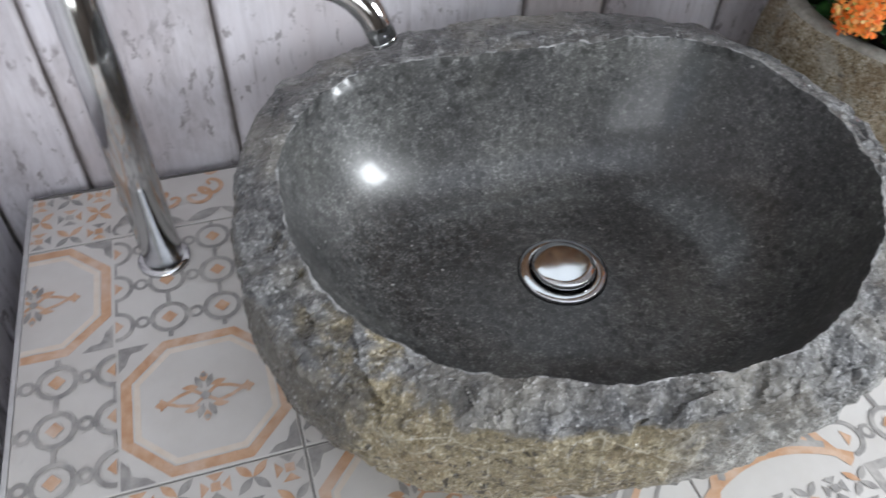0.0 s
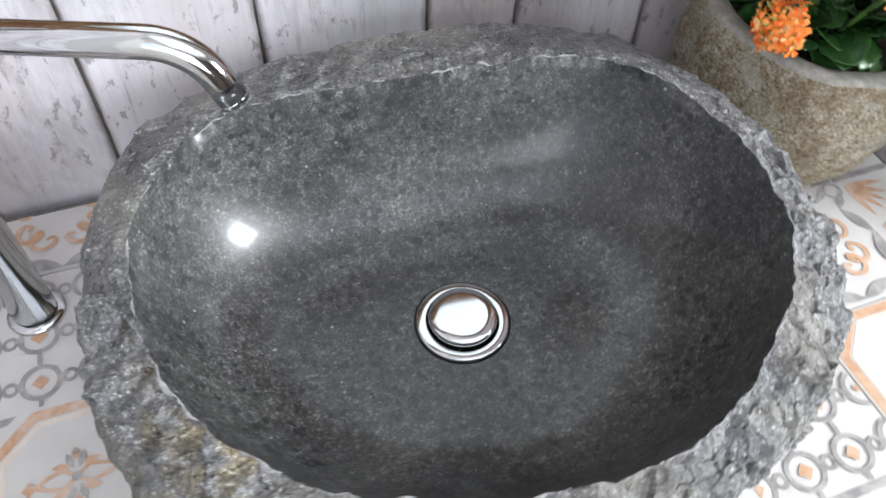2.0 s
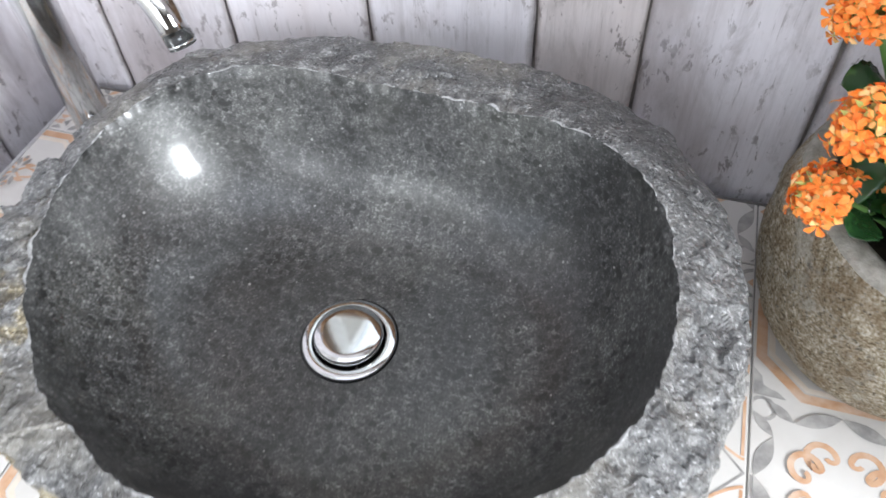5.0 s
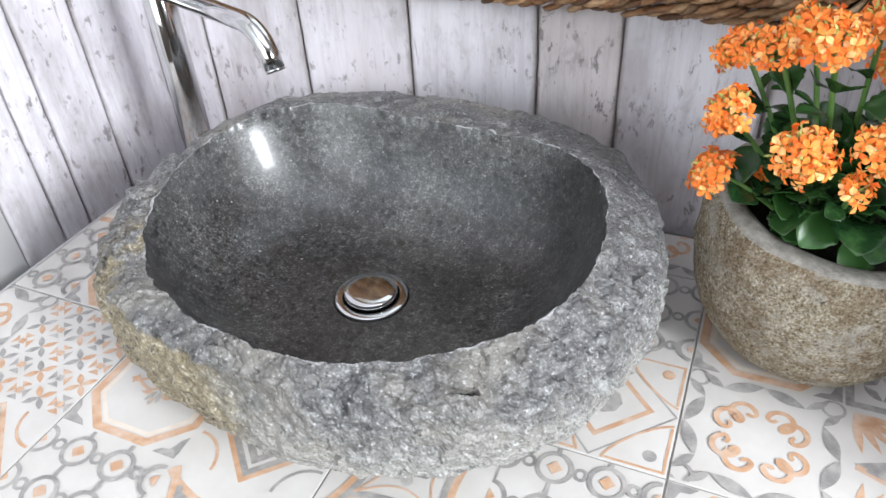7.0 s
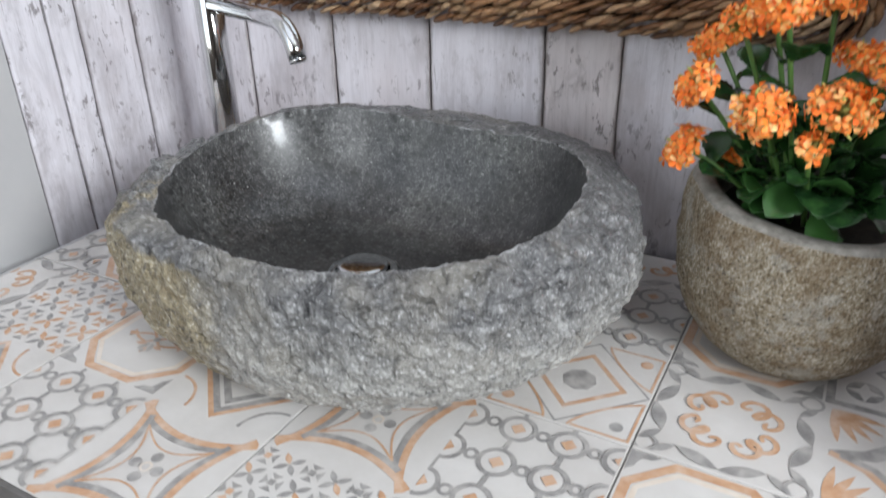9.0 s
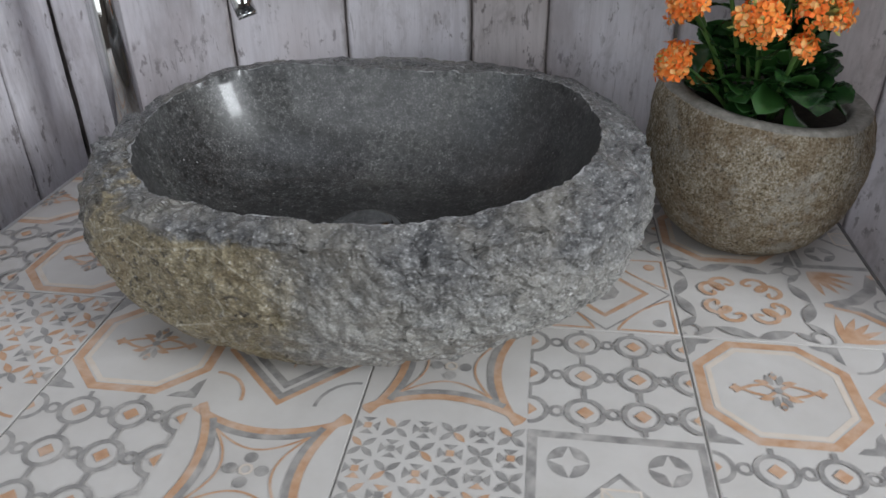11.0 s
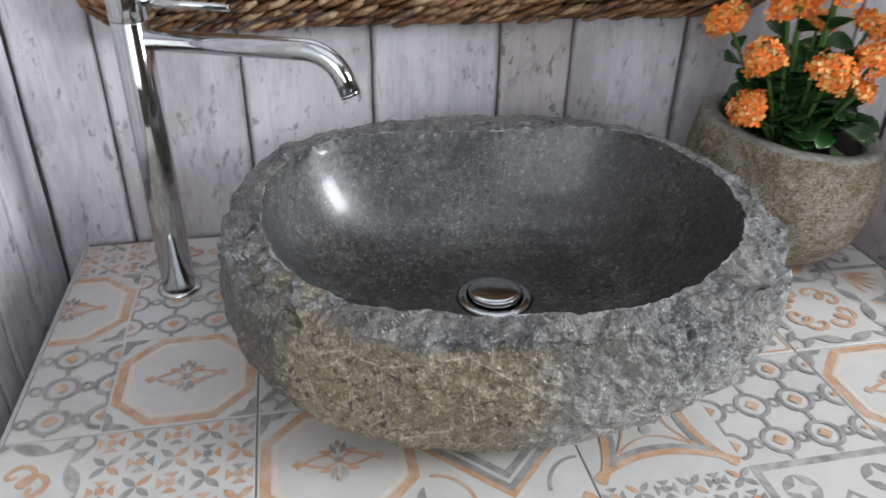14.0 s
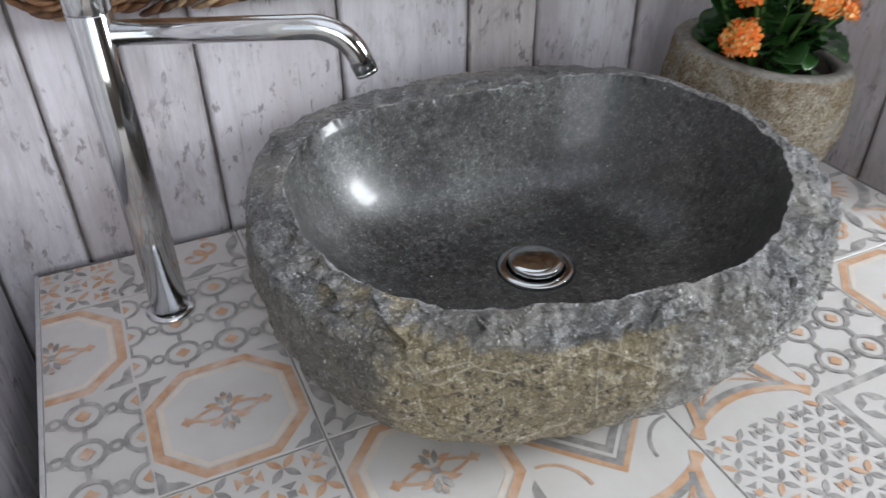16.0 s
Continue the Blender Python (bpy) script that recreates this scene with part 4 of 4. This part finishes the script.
def leaf_mesh(length, wide, bend, seed):
    """An oval succulent leaf with a scalloped rim, a channel along the middle, and thickness."""
    rows, cols = 22, 6
    bm = bmesh.new()
    top, bot = [], []
    for i in range(rows + 1):
        t = i / rows
        half = wide / 2 * (0.14 + 0.86 * math.sin(math.pi * t ** 1.35) ** 0.7 if 0 < t < 1 else 0.12)
        if t > 0.35:
            half *= 1 + 0.15 * abs(math.sin(t * 19 + seed))
        row_t, row_b = [], []
        for j in range(cols + 1):
            s = 2 * j / cols - 1
            x, y = length * t, half * s
            z = 0.14 * length * math.sin(t * 2.0) - bend * length * t * t + 0.22 * abs(s) ** 1.6 * half + 0.02 * length * math.sin(5 * t + seed) * s
            row_t.append(bm.verts.new((x, y, z)))
            row_b.append(bm.verts.new((x, y, z - 0.0011 * (1.2 - abs(s)))))
        top.append(row_t)
        bot.append(row_b)
    for i in range(rows):
        for j in range(cols):
            bm.faces.new((top[i][j], top[i + 1][j], top[i + 1][j + 1], top[i][j + 1]))
            bm.faces.new((bot[i][j], bot[i][j + 1], bot[i + 1][j + 1], bot[i + 1][j]))
    for i in range(rows):
        bm.faces.new((top[i][0], bot[i][0], bot[i + 1][0], top[i + 1][0]))
        bm.faces.new((top[i][cols], top[i + 1][cols], bot[i + 1][cols], bot[i][cols]))
    for j in range(cols):
        bm.faces.new((top[0][j], top[0][j + 1], bot[0][j + 1], bot[0][j]))
        bm.faces.new((top[rows][j], bot[rows][j], bot[rows][j + 1], top[rows][j + 1]))
    me = bpy.data.meshes.new("leaf")
    bm.to_mesh(me)
    bm.free()
    me.materials.append(LEAF)
    me.polygons.foreach_set("use_smooth", [True] * len(me.polygons))
    return me


LEAVES = [leaf_mesh(0.048, 0.035, 0.12, 1), leaf_mesh(0.055, 0.040, 0.22, 2), leaf_mesh(0.042, 0.032, 0.02, 3), leaf_mesh(0.058, 0.042, 0.34, 4), leaf_mesh(0.034, 0.024, 0.15, 5)]


def put_leaf(base, heading, rise, scale=1.0, roll=0.0, which=None):
    ob = new("leaf", LEAVES[rnd.randrange(5) if which is None else which])
    ob.parent = plant
    ob.matrix_basis = Matrix.Translation(base) @ Euler((radians(roll), radians(-rise), radians(heading)), "XYZ").to_matrix().to_4x4() @ Matrix.Scale(scale, 4)
    return ob


def floret(bm, at, out, size, spin, closed):
    """One four-petalled flower, or a bud, on the head."""
    q = out.to_track_quat("Z", "Y").to_matrix()
    if closed:
        for k in range(4):
            a0, a1 = k * math.pi / 2, (k + 1) * math.pi / 2
            p = [Vector((0.25 * math.cos(a) * size, 0.25 * math.sin(a) * size, 0.2 * size)) for a in (a0, a1)]
            vs = [bm.verts.new(at + q @ c) for c in (Vector((0, 0, -0.8 * size)), p[0], p[1])]
            f = bm.faces.new(vs)
            ws = [bm.verts.new(at + q @ c) for c in (p[0], Vector((0, 0, 0.9 * size)), p[1])]
            g = bm.faces.new(ws)
            f.material_index = g.material_index = 1
        return
    cup = 0.75 * abs(math.sin(spin * 41.0))
    for k in range(4):
        a = spin + k * math.pi / 2 + 0.12 * math.sin(spin * 17 + k)
        c, s = math.cos(a), math.sin(a)
        pts = [(0.05, 0.0, 0.0), (0.34, 0.24, 0.10), (0.74, 0.37, 0.12), (1.10, 0.0, 0.04), (0.74, -0.37, 0.12), (0.34, -0.24, 0.10), (0.5, 0.0, 0.05)]
        vs = [bm.verts.new(at + q @ Vector(((x * c - y * s) * size, (x * s + y * c) * size, z * size * 1.2 + size * (cup * x - 0.30 * x * x)))) for x, y, z in pts]
        for i in range(6):
            bm.faces.new((vs[6], vs[i], vs[(i + 1) % 6]))
    tubev = [bm.verts.new(at + q @ Vector((0.12 * size * math.cos(i * 1.257), 0.12 * size * math.sin(i * 1.257), 0.08 * size))) for i in range(5)]
    low = bm.verts.new(at + q @ Vector((0, 0, -1.0 * size)))
    for i in range(5):
        f = bm.faces.new((tubev[i], low, tubev[(i + 1) % 5]))
        f.material_index = 1


def head_mesh(radius, count, seed, buds):
    """A domed head of many small flowers with a few green buds."""
    r = random.Random(seed)
    bm = bmesh.new()
    for i in range(count):
        f = (i + 0.5) / count
        polar = math.acos(1 - 1.30 * f)
        az = i * 2.39996 + r.uniform(-0.35, 0.35)
        d = Vector((math.sin(polar) * math.cos(az), math.sin(polar) * math.sin(az), math.cos(polar)))
        far = r.uniform(0.70, 1.15) * (0.72 + 0.28 * min(1, polar / 0.7))
        at = d * radius * far
        at.z *= 0.80
        tilt = (d + Vector((r.uniform(-0.45, 0.45), r.uniform(-0.45, 0.45), r.uniform(-0.15, 0.3)))).normalized()
        shut = r.random() < buds * (2.2 if polar < 0.6 else 0.7)
        floret(bm, at, tilt, 0.0062 * r.uniform(0.75, 1.18), r.uniform(0, 1.5), shut)
        # the green stalk of this flower
        root = Vector((0, 0, -0.35 * radius))
        side = d.orthogonal().normalized() * 0.0007
        up = d.cross(side)
        b0, b1 = at - tilt * 0.006, root
        ringa = [bm.verts.new(b0 + q) for q in (side, up, -side, -up)]
        ringb = [bm.verts.new(b1 + q) for q in (side, up, -side, -up)]
        for q in range(4):
            g = bm.faces.new((ringa[q], ringb[q], ringb[(q + 1) % 4], ringa[(q + 1) % 4]))
            g.material_index = 1
    me = bpy.data.meshes.new("flower_head")
    bm.to_mesh(me)
    bm.free()
    for mt in (PETAL, BUD):
        me.materials.append(mt)
    return me


HEADS = [head_mesh(0.0205, 92, 1, 0.10), head_mesh(0.0180, 70, 2, 0.10), head_mesh(0.0150, 48, 3, 0.10), head_mesh(0.0095, 20, 4, 0.06)]
# flower heads: place, size, lean of the head
FLOWERS = [((0.563, 0.326, 0.254), 0, (0.0, -0.35, 0.9)), ((0.615, 0.332, 0.262), 0, (0.25, -0.3, 0.9)), ((0.502, 0.360, 0.258), 1, (-0.7, -0.3, 0.6)),
           ((0.498, 0.361, 0.206), 1, (-0.8, -0.25, 0.5)), ((0.554, 0.386, 0.318), 0, (0.0, -0.25, 0.9)), ((0.504, 0.440, 0.280), 0, (-0.5, 0.1, 0.8)),
           ((0.622, 0.440, 0.275), 1, (0.3, 0.0, 0.9)), ((0.599, 0.320, 0.236), 3, (0.1, -0.5, 0.8)), ((0.566, 0.346, 0.328), 1, (0.1, -0.4, 0.85)),
           ((0.596, 0.390, 0.328), 2, (0.2, -0.1, 0.95)), ((0.530, 0.376, 0.308), 1, (-0.3, -0.2, 0.9)), ((0.642, 0.382, 0.282), 1, (0.5, -0.1, 0.8)), ((0.530, 0.405, 0.190), 3, (-0.6, -0.3, 0.6))]
for i, (place, size, lean) in enumerate(FLOWERS):
    p = Vector(place) - Vector((PX, PY, 0.136))
    d = Vector(lean).normalized()
    top = p - d * 0.010
    foot = Vector((p.x * 0.30, p.y * 0.30, 0.0))
    pts = []
    for k in range(9):
        t = k / 8
        mid = foot.lerp(top, t)
        mid += Vector((0, 0, 1)) * 0.35 * (top - foot).length * t * (1 - t) * 0.6 - d * 0.02 * (1 - t) * t
        pts.append(mid)
    stem = part("stem", tube(pts, 0.0021, 8), STEM, plant, "", True)
    head = new("flower_head", HEADS[size])
    head.parent = plant
    head.matrix_basis = Matrix.Translation(top) @ d.to_track_quat("Z", "Y").to_matrix().to_4x4() @ Matrix.Rotation(i * 1.3, 4, "Z")
    for k in range(6):
        a = k * 1.05 + i
        q = d.to_track_quat("Z", "Y").to_matrix()
        end = top + q @ Vector((0.011 * math.cos(a), 0.011 * math.sin(a), 0.004))
        part("flower_stalk", tube([pts[-1] - d * 0.006, end], 0.0008, 5), STEM, plant)
    # a pair of small leaves part way up
    for k in (2, 3, 4, 5, 6):
        h = math.degrees(math.atan2(p.y, p.x)) + rnd.uniform(-130, 130)
        put_leaf(pts[k], h, rnd.uniform(0, 60), rnd.uniform(0.42, 0.78), rnd.uniform(-35, 35))
# the dense rosette that fills the pot
for k in range(66):
    a = k * 137.5
    f = math.sqrt((k + 0.5) / 66)
    r = 0.010 + 0.034 * f
    base = Vector((r * math.cos(radians(a)), r * math.sin(radians(a)), 0.012 + 0.062 * (1 - f) + rnd.uniform(-0.004, 0.012)))
    put_leaf(base, a + rnd.uniform(-50, 50), 66 - 46 * f + rnd.uniform(-24, 24), rnd.uniform(0.6, 0.98), rnd.uniform(-45, 45))

for k in range(10):
    a = 195 + 15 * k + rnd.uniform(-5, 5)
    put_leaf(Vector((0.050 * math.cos(radians(a)), 0.050 * math.sin(radians(a)), 0.030 + rnd.uniform(-0.004, 0.012))), a + rnd.uniform(-20, 20), rnd.uniform(-8, 26), rnd.uniform(0.62, 0.95), rnd.uniform(-35, 35))

# ---- wall mirror in a woven frame ----
weave = thing("wall_mirror", "wall mirror in a broad brown woven water-hyacinth rope frame", "mirror", at=(0, 0, 0))
WX0, WX1, WZ0, WZ1, PITCH, ROWS_W = -0.150, 0.624, 0.259, 1.080, 0.0112, 11


def loop_path(row):
    """A rounded rectangle, inset row by row; gives place and direction along its length."""
    d = row * PITCH
    x0, x1, z0, z1 = WX0 + d, WX1 - d, WZ0 + d, WZ1 - d
    r = max(0.012, 0.050 - d)
    pts = []
    for cx, cz, a0 in ((x0 + r, z0 + r, 180), (x1 - r, z0 + r, 270), (x1 - r, z1 - r, 0), (x0 + r, z1 - r, 90)):
        for i in range(9):
            a = radians(a0 + 90 * i / 8)
            pts.append(Vector((cx + r * math.cos(a), 0, cz + r * math.sin(a))))
    pts.append(pts[0].copy())
    run = [0.0]
    for a, b in zip(pts, pts[1:]):
        run.append(run[-1] + (b - a).length)

    def at(s):
        s %= run[-1]
        for i in range(len(run) - 1):
            if run[i] <= s <= run[i + 1]:
                f = (s - run[i]) / max(1e-9, run[i + 1] - run[i])
                d = (pts[i + 1] - pts[i]).normalized()
                return pts[i].lerp(pts[i + 1], f), d
        return pts[0], (pts[1] - pts[0]).normalized()
    return at, run[-1]


def rope_mesh(row, depth):
    """One twisted rope of plump overlapping strands."""
    r = random.Random(100 + row)
    bm = bmesh.new()
    at, total = loop_path(row)
    s = 0.0
    while s < total:
        long = r.uniform(0.024, 0.038)
        thick = r.uniform(0.0046, 0.0072)
        lift = r.uniform(-0.0030, 0.0030)
        rings = []
        n, m = 10, 8
        for i in range(n):
            t = i / (n - 1)
            p, d = at(s + (t - 0.1) * long)
            side = Vector((-d.z, 0, d.x))
            c = p + side * ((t - 0.5) * 0.0112 + lift)
            c.y = WALL_Y - depth + 0.0050 * (2 * t - 1) ** 2 - 0.0030 * math.sin(math.pi * t)
            k = thick * (0.22 + 0.78 * math.sin(math.pi * t) ** 0.5 if 0 < t < 1 else 0.2)
            k *= 1 + 0.13 * r.uniform(-1, 1)
            rings.append([bm.verts.new(c + Vector((0, 0.85, 0)) * k * math.cos(2 * math.pi * q / m) + side * 0.62 * k * math.sin(2 * math.pi * q / m)) for q in range(m)])
        for a, b in zip(rings, rings[1:]):
            for q in range(m):
                bm.faces.new((a[q], b[q], b[(q + 1) % m], a[(q + 1) % m]))
        bm.faces.new(rings[0])
        bm.faces.new(rings[-1][::-1])
        s += long * r.uniform(0.36, 0.46)
    bmesh.ops.recalc_face_normals(bm, faces=bm.faces[:])
    return bm


for row in range(ROWS_W):
    depth = 0.022 + 0.022 * math.sin(math.pi * min(0.5, (row + 0.5) / 6))
    part("rope", rope_mesh(row, depth), ROPE, weave, "", True)
BAND = ROWS_W * PITCH
CORE = simple("dark_weave_core", (0.03, 0.018, 0.01), (0.07, 0.045, 0.025), 80, 0.8)
for x0, x1, z0, z1 in ((WX0 + 0.016, WX1 - 0.016, WZ0 + 0.010, WZ0 + BAND), (WX0 + 0.016, WX1 - 0.016, WZ1 - BAND, WZ1 - 0.010),
                       (WX0 + 0.016, WX0 + BAND, WZ0 + BAND, WZ1 - BAND), (WX1 - BAND, WX1 - 0.016, WZ0 + BAND, WZ1 - BAND)):
    part("backing", box(x0, x1, WALL_Y - 0.026, WALL_Y - 0.001, z0, z1), CORE, weave, "dark core behind the ropes")
MIRROR = simple("mirror_glass", (0.86, 0.89, 0.87), (0.87, 0.90, 0.88), 20, 0.02, metal=1.0)
part("mirror_pane", box(WX0 + BAND, WX1 - BAND, WALL_Y - 0.016, WALL_Y - 0.010, WZ0 + BAND, WZ1 - BAND), MIRROR, weave, "clear mirror glass")
